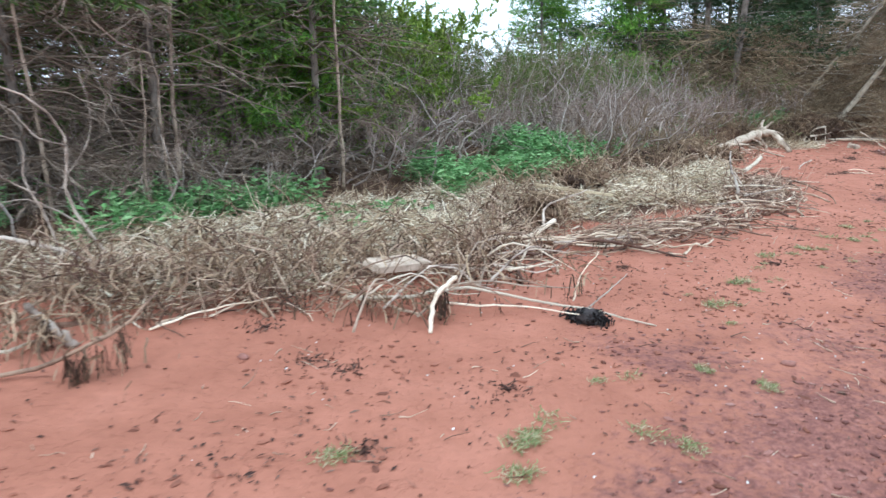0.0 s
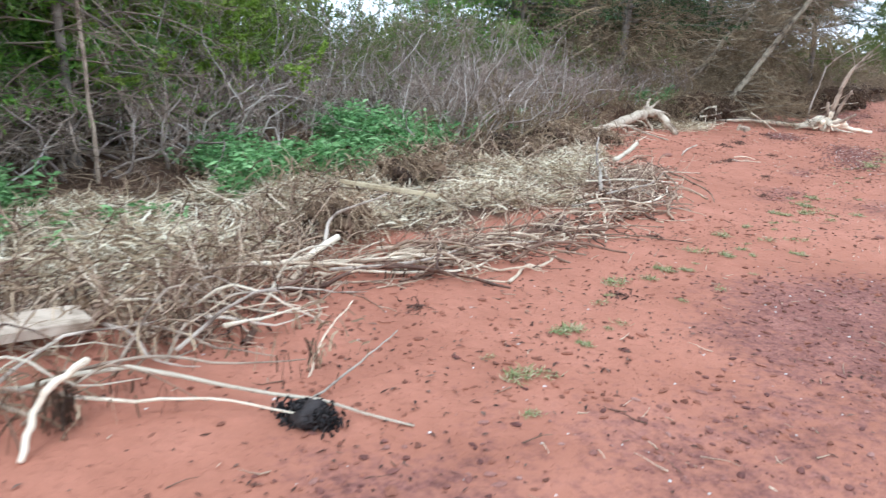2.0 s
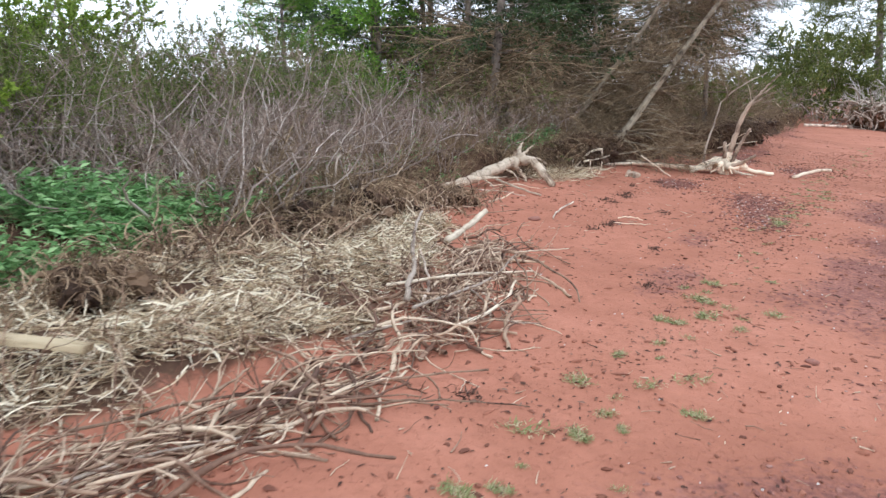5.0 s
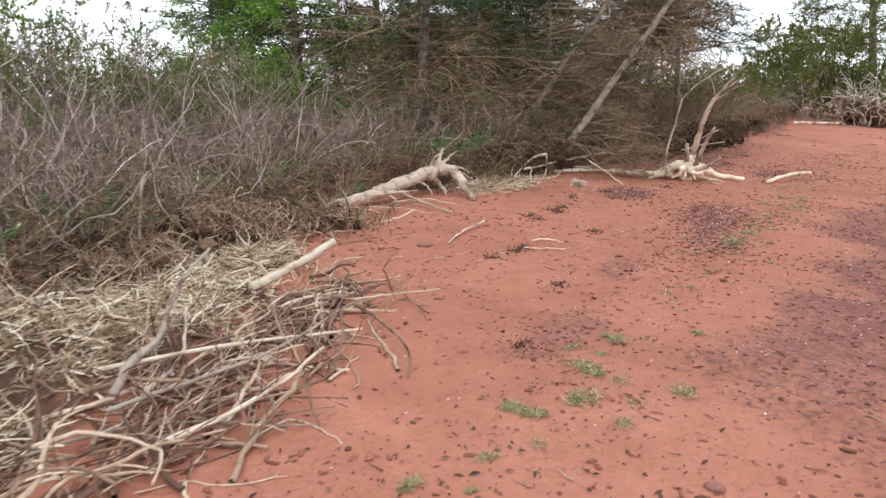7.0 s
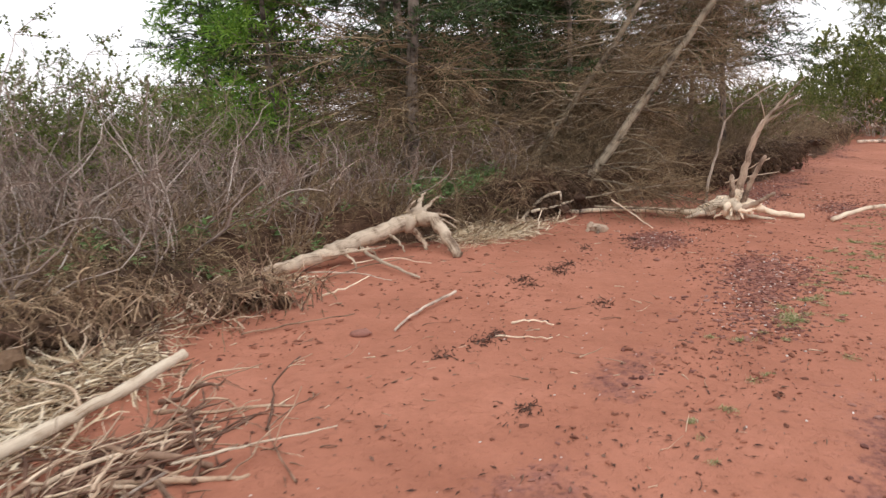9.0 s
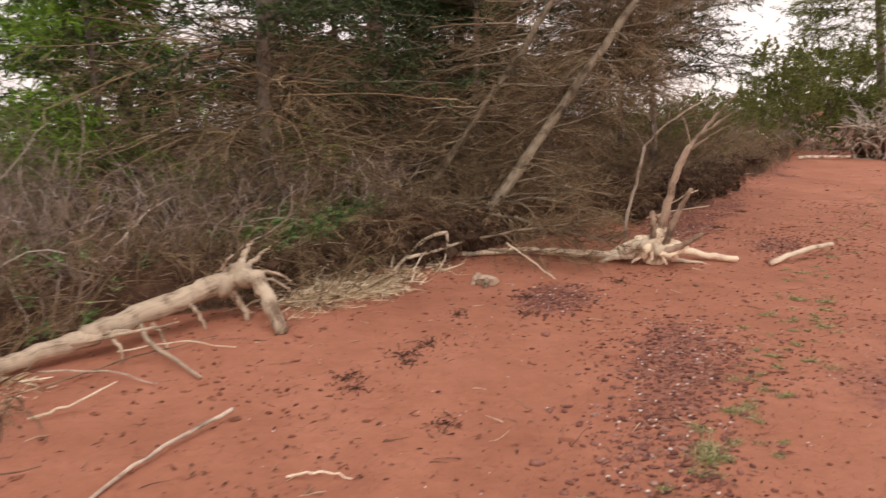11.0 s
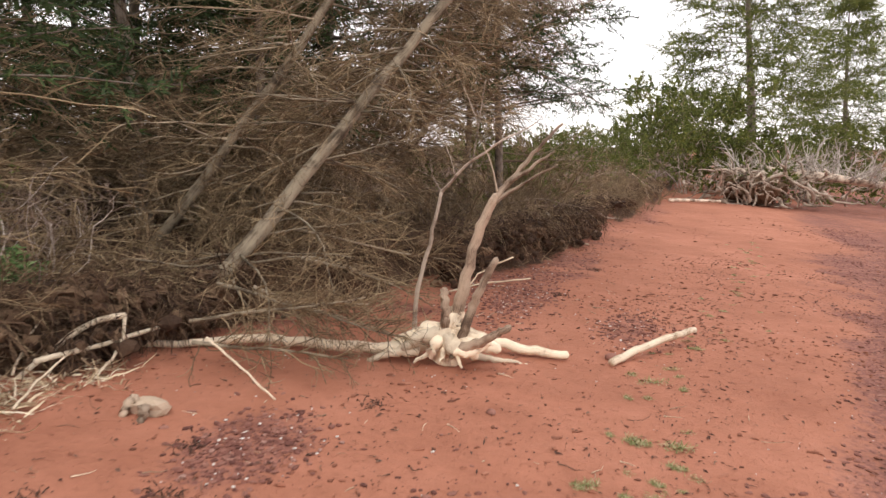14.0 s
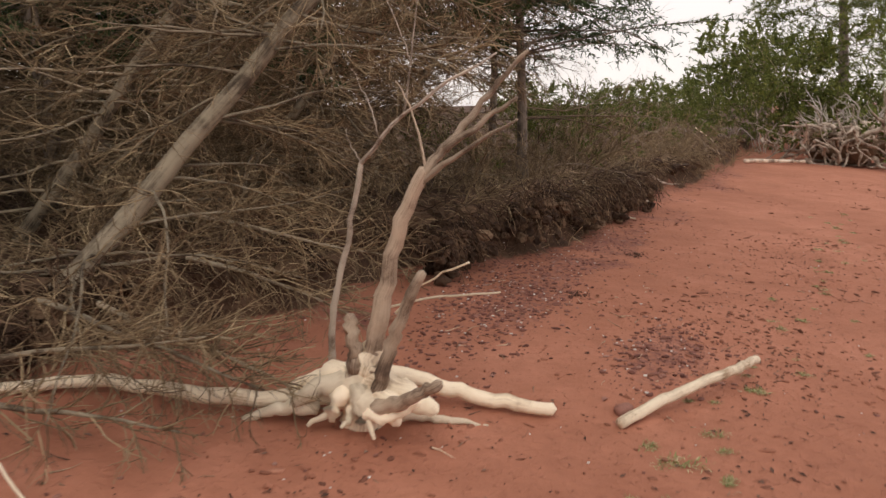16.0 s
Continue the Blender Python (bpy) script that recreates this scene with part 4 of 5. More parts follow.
driftwood("dead_sapling", "thin forked dead sapling beside the straw", "sapling", [
    ("stem", [(2.26, 5.0, 0.2), (2.2, 5.0, 0.6), (2.07, 5.0, 0.98), (2.1, 5.0, 1.12), (1.96, 5.0, 1.2)], 0.017, 0.006),
    ("side_branch", [(2.13, 5.0, 0.82), (2.0, 5.0, 0.9), (1.8, 5.0, 1.1)], 0.011, 0.004)], M_GREYWOOD)
for points, r0, r1 in (([(3.96, 6.2, 0.2), (3.96, 6.2, 0.62), (3.96, 6.22, 1.24), (4.0, 6.2, 2.22), (4.02, 6.2, 3.4)], 0.034, 0.018),
                       ([(3.86, 6.15, 0.2), (3.84, 6.2, 0.63), (3.80, 6.2, 1.29), (3.80, 6.2, 1.72), (3.39, 6.2, 1.88), (3.18, 6.2, 2.16), (3.1, 6.2, 2.5)], 0.026, 0.010),
                       ([(3.56, 6.1, 0.2), (3.55, 6.1, 0.76), (3.6, 6.1, 1.3), (3.63, 6.15, 1.73)], 0.022, 0.010),
                       ([(6.05, 6.2, 0.25), (6.05, 6.2, 0.77), (6.03, 6.2, 1.65), (6.01, 6.2, 2.36), (6.0, 6.2, 3.2)], 0.032, 0.018),
                       ([(2.9, 6.5, 0.2), (2.88, 6.5, 1.0), (2.8, 6.5, 2.0), (2.78, 6.5, 3.0)], 0.032, 0.018)):
    driftwood("dead_sapling", "thin bare grey trunk at the edge of the wood", "sapling", [("stem", points, r0, r1)], M_STEM, "thin bare trunks at the wood's edge")
driftwood("dead_sapling", "bleached twig bent over like a hook", "sapling", [("stem", [(10.97, 4.50, 0.3), (11.02, 4.50, 0.6), (11.06, 4.50, 0.8), (11.19, 4.50, 0.87), (11.43, 4.50, 0.85)], 0.018, 0.014), ("side_branch", [(11.1, 4.5, 0.84), (11.25, 4.5, 0.95), (11.3, 4.52, 1.0)], 0.007, 0.003)], M_GREYWOOD)
driftwood("dead_sapling", "bare bleached twig in the undergrowth", "sapling", [("stem", [(15.35, 5.2, 0.7), (15.49, 5.20, 0.78), (15.7, 5.2, 0.92), (16.02, 5.20, 1.02)], 0.014, 0.006), ("side_branch", [(15.7, 5.2, 0.92), (15.66, 5.2, 1.1), (15.5, 5.2, 1.25)], 0.007, 0.003)], M_GREYWOOD)

# crossing branches where the drift line reaches out over the sand
r = np.random.default_rng(97)
for k in range(24):
    u, w = r.uniform(3.0, 5.4), 0
    w = float(np.interp(u, [3.0, 4.2, 5.4], [3.1, 2.95, 3.15])) + r.normal(0, 0.12)
    a, ln, hi = r.normal(-0.5, 0.55), r.uniform(0.5, 1.1), r.uniform(0.08, 0.34)
    stick([(u - 0.4 * ln * math.cos(a), w - 0.4 * ln * math.sin(a), r.uniform(0.02, 0.14)), (u, w, hi), (u + 0.3 * ln * math.cos(a), w + 0.3 * ln * math.sin(a), hi * r.uniform(0.5, 1.1)), (u + 0.6 * ln * math.cos(a + 0.3), w + 0.6 * ln * math.sin(a + 0.3), r.uniform(0.01, 0.12))],
          r.uniform(0.009, 0.02), 0.004, (M_DRIFT, M_BROWNWOOD, M_GREYWOOD, M_STEM)[k % 4], "crooked drift branch crossing the others over the sand")

# sawn block and board
def board(name, label, a, b, wide, thick, tilt, material, seed):
    """A weathered plank from a to b, with worn edges and splintered ends."""
    r = np.random.default_rng(seed)
    a, b = xyz(a), xyz(b)
    d = b - a
    long = np.linalg.norm(d)
    d = d / long
    side = unit(np.cross(d, np.array([0, 0, 1.0])))
    up = np.cross(side, d)
    side, up = side * math.cos(tilt) + up * math.sin(tilt), up * math.cos(tilt) - side * math.sin(tilt)
    prof = np.array([(-0.5, -0.4), (-0.44, -0.5), (0.44, -0.5), (0.5, -0.38), (0.5, 0.38), (0.43, 0.5), (0, 0.47), (-0.43, 0.5), (-0.5, 0.4)]) * (wide, thick)
    k = 9
    ring = []
    for i, f in enumerate(np.linspace(0, 1, k)):
        for x, y in prof * (0.96 if i in (0, k - 1) else 1):
            ring.append(a + d * (f * long + (r.normal(0, 0.008) if i in (0, k - 1) else 0)) + side * (x + r.normal(0, 0.002)) + up * (y + r.normal(0, 0.0015)))
    m = len(prof)
    uv = np.array([(abs((j + 0.5) / m - 0.5) * 2 * wide / 0.09, i * long / k) for i in range(k) for j in range(m)])
    idx = np.arange(k * m).reshape(k, m)
    nxt = np.roll(idx, -1, axis=1)
    bm = bmesh.new()
    vs = [bm.verts.new(p) for p in ring]
    layer = bm.loops.layers.uv.new("UVMap")
    for q in np.stack([idx[:-1], nxt[:-1], nxt[1:], idx[1:]], -1).reshape(-1, 4):
        bm.faces.new([vs[i] for i in q])
    bm.faces.new([vs[i] for i in idx[0][::-1]])
    bm.faces.new([vs[i] for i in idx[-1]])
    bm.verts.index_update()
    for f in bm.faces:
        for lp in f.loops:
            lp[layer].uv = uv[lp.vert.index]
    me = bpy.data.meshes.new(name)
    bm.to_mesh(me)
    bm.free()
    me.materials.append(material)
    return tagged(new(name, me), label, "board")


board("wooden_plank", "pale weathered plank half buried in straw", (3.58, 3.44, 0.27), (4.03, 3.36, 0.225), 0.2, 0.06, -0.15, M_PLANK, 5)
board("wooden_board", "yellowed splintered board lying on the straw", (6.95, 4.2, 0.385), (7.3, 3.45, 0.285), 0.13, 0.035, 0.15, M_BOARD, 6)

# drift log with root end
drift_log = driftwood("drift_log", "bleached drift log with broken root end by the bank", "log", [
    ("trunk", lifted([(14.42, 4.50, 0.15), (14.9, 4.46, 0.19), (15.45, 4.40, 0.25), (15.85, 4.34, 0.31)]), 0.105, 0.145),
    ("broken_end", lifted([(13.72, 4.64, 0.07), (14.1, 4.58, 0.09), (14.52, 4.50, 0.13)]), 0.08, 0.10),
    ("splinter", lifted([(14.3, 4.50, 0.13), (14.55, 4.40, 0.15), (14.72, 4.30, 0.13)]), 0.05, 0.012),
    ("root", lifted([(15.72, 4.36, 0.30), (15.72, 4.16, 0.31), (15.58, 3.90, 0.16), (15.44, 3.70, 0.02)]), 0.12, 0.075),
    ("root", lifted([(15.66, 4.36, 0.2), (15.66, 4.24, 0.1), (15.62, 4.16, 0.0)]), 0.06, 0.03),
    ("root", lifted([(15.8, 4.36, 0.36), (15.9, 4.38, 0.47), (15.98, 4.36, 0.55)]), 0.075, 0.012),
    ("root", lifted([(15.84, 4.3, 0.38), (15.94, 4.24, 0.46), (16.0, 4.18, 0.52)]), 0.04, 0.008),
    ("root", lifted([(15.8, 4.2, 0.34), (15.9, 4.08, 0.33), (15.94, 3.96, 0.27)]), 0.034, 0.008),
    ("root", lifted([(15.78, 4.18, 0.30), (15.86, 4.04, 0.27), (15.9, 3.94, 0.2)]), 0.03, 0.008),
    ("root", lifted([(15.6, 4.36, 0.38), (15.62, 4.32, 0.46), (15.68, 4.3, 0.5)]), 0.03, 0.007),
    ("branch", lifted([(14.81, 4.42, 0.14), (14.62, 4.12, 0.10), (14.55, 3.85, 0.05), (14.45, 3.55, 0.02)]), 0.03, 0.017),
    ("branch", lifted([(14.3, 4.5, 0.12), (14.7, 4.3, 0.14), (15.0, 4.25, 0.12)]), 0.026, 0.011),
    ("branch", lifted([(14.9, 4.4, 0.12), (14.85, 4.26, 0.06), (14.8, 4.18, 0.0)]), 0.024, 0.012),
    ("branch", lifted([(15.2, 4.32, 0.2), (15.12, 4.16, 0.14), (15.1, 4.1, 0.06)]), 0.026, 0.014),
    ("branch", lifted([(14.55, 4.42, 0.12), (14.5, 4.26, 0.06), (14.42, 4.2, 0.0)]), 0.022, 0.011)], M_LOG)
solid("root_crown", blobs(xyz(lifted([(15.74, 4.32, 0.32), (15.6, 4.38, 0.26), (15.72, 4.22, 0.3)])), [(0.12, 0.10, 0.10), (0.13, 0.09, 0.10), (0.08, 0.10, 0.08)], 3, 0.07, 17), M_LOG, drift_log)

# uprooted stump with two dead stems
stump = driftwood("root_stump", "uprooted pale stump with dead forked stems and log roots", "stump", [
    ("trunk", [(19.45, 1.76, -0.05), (19.43, 1.73, 0.12), (19.42, 1.70, 0.25), (19.42, 1.68, 0.36)], 0.165, 0.10),
    ("stem", [(19.42, 1.70, 0.2), (19.40, 1.61, 0.57), (19.40, 1.52, 0.90), (19.41, 1.38, 1.21)], 0.082, 0.046),
    ("stem_fork", [(19.41, 1.40, 1.18), (19.5, 1.18, 1.46), (19.5, 0.94, 1.71)], 0.040, 0.012),
    ("stem_fork", [(19.41, 1.41, 1.14), (19.4, 1.19, 1.30), (19.4, 0.95, 1.43)], 0.026, 0.008),
    ("stem_fork", [(19.41, 1.37, 1.2), (19.4, 1.43, 1.45), (19.4, 1.51, 1.6)], 0.012, 0.004),
    ("stem_fork", [(19.45, 1.3, 1.3), (19.5, 1.12, 1.44), (19.55, 1.0, 1.52)], 0.030, 0.012),
    ("broken_stub", [(19.36, 1.62, 0.15), (19.32, 1.49, 0.5), (19.30, 1.35, 0.77)], 0.062, 0.036),
    ("broken_stub", [(19.38, 1.76, 0.15), (19.36, 1.74, 0.32), (19.34, 1.75, 0.52)], 0.075, 0.045),
    ("broken_stub", [(19.3, 1.6, 0.1), (19.22, 1.4, 0.2), (19.18, 1.22, 0.32)], 0.065, 0.036),
    ("root", [(19.44, 1.9, 0.08), (19.40, 2.1, 0.05), (19.23, 2.48, 0.06), (19.10, 3.1, 0.10), (18.8, 3.55, 0.1), (18.56, 3.96, 0.12)], 0.078, 0.036),
    ("root", [(19.6, 1.85, 0.14), (19.78, 1.7, 0.09), (19.87, 1.42, 0.0), (20.02, 0.94, -0.08)], 0.078, 0.052),
    ("root", [(19.4, 1.7, 0.05), (19.6, 1.5, -0.04), (19.74, 1.2, -0.1)], 0.065, 0.014),
    ("root", [(19.35, 1.95, 0.04), (19.28, 2.12, 0.03), (19.22, 2.3, -0.03)], 0.07, 0.03),
    ("root", [(19.3, 1.66, 0.08), (19.26, 1.5, 0.09), (19.3, 1.38, 0.16)], 0.055, 0.03),
    ("root", [(19.5, 2.0, 0.05), (19.6, 2.15, 0.06), (19.7, 2.25, -0.03)], 0.05, 0.02)], M_DRIFT)
solid("root_crown", blobs(xyz([(19.42, 1.74, 0.15), (19.36, 1.66, 0.10)]), [(0.10, 0.11, 0.13), (0.09, 0.10, 0.08)], 3, 0.05, 14), M_DRIFT, stump)
r = np.random.default_rng(15)
for k, (a, long, thick) in enumerate(((0.2, 0.3, 0.05), (0.9, 0.34, 0.06), (1.45, 0.42, 0.08), (2.0, 0.32, 0.06), (2.6, 0.17, 0.05), (3.5, 0.16, 0.055), (4.25, 0.24, 0.06), (4.75, 0.34, 0.075), (5.5, 0.26, 0.05), (3.1, 0.2, 0.022), (3.8, 0.22, 0.02), (2.3, 0.26, 0.022))):
    cu, cw = math.cos(a), math.sin(a)
    z, tip = (0.17, 0.05) if k < 9 else (0.10, 0.0)
    solid("root", stick_geo([(19.42 + 0.02 * cu, 1.73 + 0.03 * cw, z), (19.42 + 0.45 * long * cu, 1.73 + 0.5 * long * cw, z - 0.03 + r.uniform(-0.02, 0.02)), (19.42 + 0.8 * long * cu, 1.73 + 0.85 * long * cw, z - 0.07 + r.uniform(-0.03, 0.03)), (19.42 + long * cu, 1.73 + 1.1 * long * cw, tip + r.uniform(-0.03, 0.03))], thick * 1.3, thick * 0.5, 10, 8, 0.007, 0.06, 300 + k), M_DRIFT, stump)
driftwood("dead_sapling", "thin bleached dead sapling with open branches", "sapling", [
    ("stem", [(19.82, 2.16, -0.03), (19.80, 2.12, 0.36), (19.80, 2.04, 0.68), (19.80, 1.92, 1.20)], 0.034, 0.021),
    ("side_branch", [(19.80, 1.92, 1.20), (19.80, 1.67, 1.44), (19.80, 1.44, 1.59), (19.80, 1.18, 1.73)], 0.022, 0.007),
    ("side_branch", [(19.80, 1.67, 1.44), (19.80, 1.62, 1.73), (19.80, 1.57, 2.05)], 0.01, 0.004),
    ("side_branch", [(19.80, 1.92, 1.2), (19.8, 1.99, 1.33), (19.8, 2.0, 1.38)], 0.008, 0.003),
    ("side_branch", [(19.80, 1.8, 1.32), (19.8, 1.86, 1.5), (19.8, 1.96, 1.68)], 0.006, 0.002),
    ("side_branch", [(19.80, 1.62, 1.7), (19.8, 1.7, 1.9), (19.8, 1.8, 2.1)], 0.005, 0.002)], M_GREYWOOD)
stick([(20.10, 1.95, 0.4), (20.10, 1.68, 0.5), (20.10, 1.26, 0.6)], 0.012, 0.009, M_DRIFT, "bare twig reaching out behind the stump")
stick([(19.90, 1.79, 0.45), (19.90, 1.59, 0.65), (19.90, 1.36, 0.78)], 0.011, 0.009, M_DRIFT, "bare twig reaching out behind the stump")

# lumps
chunk = thing("drift_chunk", "broken grey root chunk on the red sand", "driftwood")
solid("body", blobs(xyz(on_ground([17.68], [3.0], 0.03)), [(0.08, 0.11, 0.065)], 2, 0.16, 33), M_STEM, chunk, shaded=False)
for k, pts in enumerate([[(17.62, 3.06, 0.08), (17.58, 3.08, 0.05), (17.55, 3.09, 0.0)], [(17.6, 2.98, 0.07), (17.56, 2.97, 0.04), (17.54, 2.95, 0.0)]]):
    solid("splinter", stick_geo(lifted(pts), 0.035, 0.02, 9, 6, 0.008, 0.15, 330 + k), M_STEM, chunk)
r = np.random.default_rng(95)
n = 900
p = xyz(np.stack([r.normal(4.2, 0.035, n), r.normal(2.13, 0.06, n), 0.0 * r.uniform(size=n)], -1))
p[:, 2] = float(height(4.2, 2.13)) + r.uniform(0, 0.075, n)
clump = thing("black_weed_clump", "clump of black rotted weed at a branch tip", "seaweed")
tagged(solid("strands", tubes(wander(p, r.normal(size=(n, 3)) * np.array([1, 1, 0.5]), 0.035, 4, 0.5, (0, 0, -0.6), r), taper(n, 4, 0.006, 0.004), 4), M_BLACK, clump), kind="stuff")
solid("core", blobs(xyz(on_ground([4.2], [2.13], 0.035)), [(0.07, 0.10, 0.045)], 3, 0.12, 15), M_BLACK, clump)
heaps = [(15.77, 2.68), (15.47, 2.69), (14.91, 2.8), (16.55, 2.79), (17.4, 2.51), (13.43, 2.34), (15.36, 2.61), (14.78, 2.67), (12.85, 2.42), (13.27, 2.37), (6.67, 1.65), (5.59, 2.53), (2.56, 2.97), (2.62, 2.72), (2.71, 3.51), (2.06, 2.09), (3.03, 1.97), (14.6, 2.0), (16.9, 2.3), (12.4, 1.7), (8.3, 1.9), (18.4, 1.9), (11.0, 1.5), (22.5, 1.4), (24.5, 1.2)]
n = 60 * len(heaps)
pick = np.repeat(np.array(heaps), 60, axis=0)
p = xyz(on_ground(pick[:, 0] + r.normal(0, 0.09, n) * r.uniform(0, 1.4, n), pick[:, 1] + r.normal(0, 0.07, n) * r.uniform(0, 1.4, n), 0.008))
tagged(solid("weed_scraps", tubes(wander(p, r.normal(size=(n, 3)) * np.array([1, 1, 0.5]), r.uniform(0.02, 0.07, n), 4, 0.6, (0, 0, -0.25), r), taper(n, 4, r.uniform(0.0015, 0.0055, n), 0.0015), 4), M_SCRAP), "small dark scraps of weed on sand", "seaweed", kind="stuff")

# dark weed draped over the branches of the drift line
drapes = [((3.2, 3.4), (3.7, 2.9), 0.17, 260, 0.24), ((1.5, 3.66), (1.85, 3.5), 0.2, 60, 0.12), ((1.3, 4.3), (2.9, 4.2), 0.28, 520, 0.28), ((2.6, 4.2), (4.2, 3.5), 0.27, 620, 0.28), ((4.0, 3.2), (5.2, 3.5), 0.24, 380, 0.25), 
          ((5.8, 3.8), (6.5, 3.6), 0.2, 170, 0.2), ((1.5, 4.02), (1.7, 4.05), 0.22, 120, 0.2), ((6.3, 4.4), (8.2, 4.5), 0.3, 420, 0.3), ((4.55, 2.42), (4.7, 2.36), 0.26, 60, 0.14), ((8.4, 4.6), (9.2, 4.3), 0.28, 200, 0.25), ((12.2, 4.0), (13.6, 4.2), 0.16, 260, 0.2)]
all_lines = []
for (u0, w0), (u1, w1), z, n, ln in drapes:
    f = r.uniform(0, 1, n)
    u, w = u0 + (u1 - u0) * f + r.normal(0, 0.05, n), w0 + (w1 - w0) * f + r.normal(0, 0.16, n)
    n = int(n * 0.55)
    f, u, w = f[:n], u[:n], w[:n]
    start = xyz(on_ground(u, w, z * r.uniform(0.4, 1.25, n)))
    all_lines.append(wander(start, r.normal(size=(n, 3)) * np.array([1, 1, 0.4]) + np.array([0, 0, 0.15]), ln * r.uniform(0.5, 1.2, n), 5, 0.3, (0, 0, -0.45), r))
all_lines = np.concatenate(all_lines)
tagged(solid("draped_wrack", blades(all_lines, r.uniform(0.006, 0.014, len(all_lines))[:, None] * np.ones(5), r.normal(size=(len(all_lines), 3))), M_WET_STRAW, shaded=False), "dark dry weed draped over the drift branches", "wrack", kind="stuff")
dark = []
for u, w, z, n in ((1.57, 3.57, 0.15, 34), (1.62, 3.55, 0.17, 34), (1.80, 3.5, 0.26, 34), (1.70, 3.52, 0.2, 14), (1.68, 4.05, 0.2, 60), (3.55, 2.84, 0.2, 75), (3.25, 3.15, 0.18, 22), (2.95, 3.5, 0.2, 22), (4.52, 2.42, 0.2, 12), (3.9, 2.8, 0.15, 18), (5.9, 2.95, 0.1, 14), (5.35, 3.05, 0.12, 14), (4.6, 2.95, 0.2, 16), (2.2, 4.0, 0.2, 24), (4.0, 3.5, 0.24, 30), (6.2, 3.8, 0.26, 40)):
    spread = 0.04 if n > 60 else 0.014 if u < 1.9 else 0.10
    start = xyz(on_ground(u + r.normal(0, spread, n), w + r.normal(0, spread, n), z * r.uniform(0.3, 1.1, n)))
    dark.append(wander(start, r.normal(size=(n, 3)) * np.array([0.3, 0.3, 0.1]) + np.array([0, 0, -1.0]), r.uniform(0.06, 0.17, n), 5, 0.12, (0, 0, -0.2), r))
dark = np.concatenate(dark)
tagged(solid("hanging_weed", blades(dark, r.uniform(0.005, 0.012, len(dark))[:, None] * np.ones(5), r.normal(size=(len(dark), 3))), M_SOD, shaded=False), "dark wet weed hanging from the drift branches", "wrack", kind="stuff")
n = 260
u = r.uniform(1.2, 10.5, n)
w = wrack_front(u) + np.abs(r.normal(0.5, 0.55, n))
up = wander(xyz(on_ground(u, w, 0.02)), r.normal(size=(n, 3)) * np.array([0.6, 0.6, 0.2]) + np.array([0, 0, 0.8]), r.uniform(0.2, 0.55, n), 6, 0.18, (0, 0, 0), r)
up2, _ = twigs_on(r, up, 3, 0.18, 4, 0.2, 0.8, 0, 0.3, 1.0)
tagged(solid("dry_stalks", join(tubes(up, taper(n, 6, 0.005, 0.002), 4), tubes(up2, taper(len(up2), 4, 0.0025, 0.0012), 3)), M_STICK), "dry brown stalks standing out of the wrack", "stalks", kind="stuff")

# heaps of brown twigs with weed caught in them, where the drift line is thickest
HEAPS = [((1.9, 4.45), (2.9, 4.15), 0.28, 95), ((2.9, 4.5), (4.2, 4.2), 0.22, 60), ((2.7, 3.85), (3.4, 3.55), 0.2, 60), ((4.15, 3.3), (4.8, 3.2), 0.2, 60), ((4.8, 3.6), (5.9, 3.75), 0.22, 80), ((5.9, 4.2), (7.0, 4.35), 0.2, 60), ((3.2, 5.1), (5.4, 4.8), 0.18, 70), ((8.6, 4.6), (10.2, 4.2), 0.24, 110), ((9.8, 4.1), (11.8, 4.05), 0.2, 80), ((1.0, 4.9), (2.2, 4.8), 0.25, 70), ((12.0, 4.15), (13.4, 4.1), 0.18, 90)]
r = np.random.default_rng(98)
for (u0, w0), (u1, w1), tall, n in HEAPS:
    f = r.uniform(0, 1, n)
    u, w = u0 + (u1 - u0) * f, w0 + (w1 - w0) * f + r.normal(0, 0.16, n)
    way = r.normal(size=(n, 3)) * np.array([1, 1, 0.55]) + np.array([0, 0, 0.25])
    main = wander(xyz(on_ground(u, w, tall * r.uniform(0.0, 0.6, n))), way, r.uniform(0.2, 0.6, n), 8, 0.26, (0, 0, -0.03), r)
    fine, _ = twigs_on(r, main, 3, 0.22, 5, 0.25, 0.9, 0.03, 0.15, 0.8)
    geo = join(tubes(main, taper(n, 8, r.uniform(0.004, 0.009, n), 0.0025), 5, 0.15), tubes(fine, taper(len(fine), 5, 0.003, 0.0012), 3))
    tagged(solid("twig_heap", geo, M_STICK), "springy heap of brown drift twigs caught on the straw", "twigs", kind="stuff")
    pick = r.integers(0, n, n * 4)
    start, _ = along(main, r.uniform(0.2, 1, n * 4), pick)
    hang = wander(start, r.normal(size=(n * 4, 3)) * np.array([0.5, 0.5, 0.2]) + np.array([0, 0, -0.6]), r.uniform(0.04, 0.17, n * 4), 4, 0.22, (0, 0, -0.3), r)
    # every second strand takes the darker material
    for share, shade, said in ((slice(0, None, 2), M_WET_STRAW, "brown dry weed hanging in the drift twigs"), (slice(1, None, 2), M_SOD, "dark weed caught in the drift twigs")):
        some = hang[share]
        tagged(solid("caught_weed", blades(some, r.uniform(0.005, 0.012, len(some))[:, None] * np.ones(4), r.normal(size=(len(some), 3))), shade, shaded=False), said, "wrack", kind="stuff")

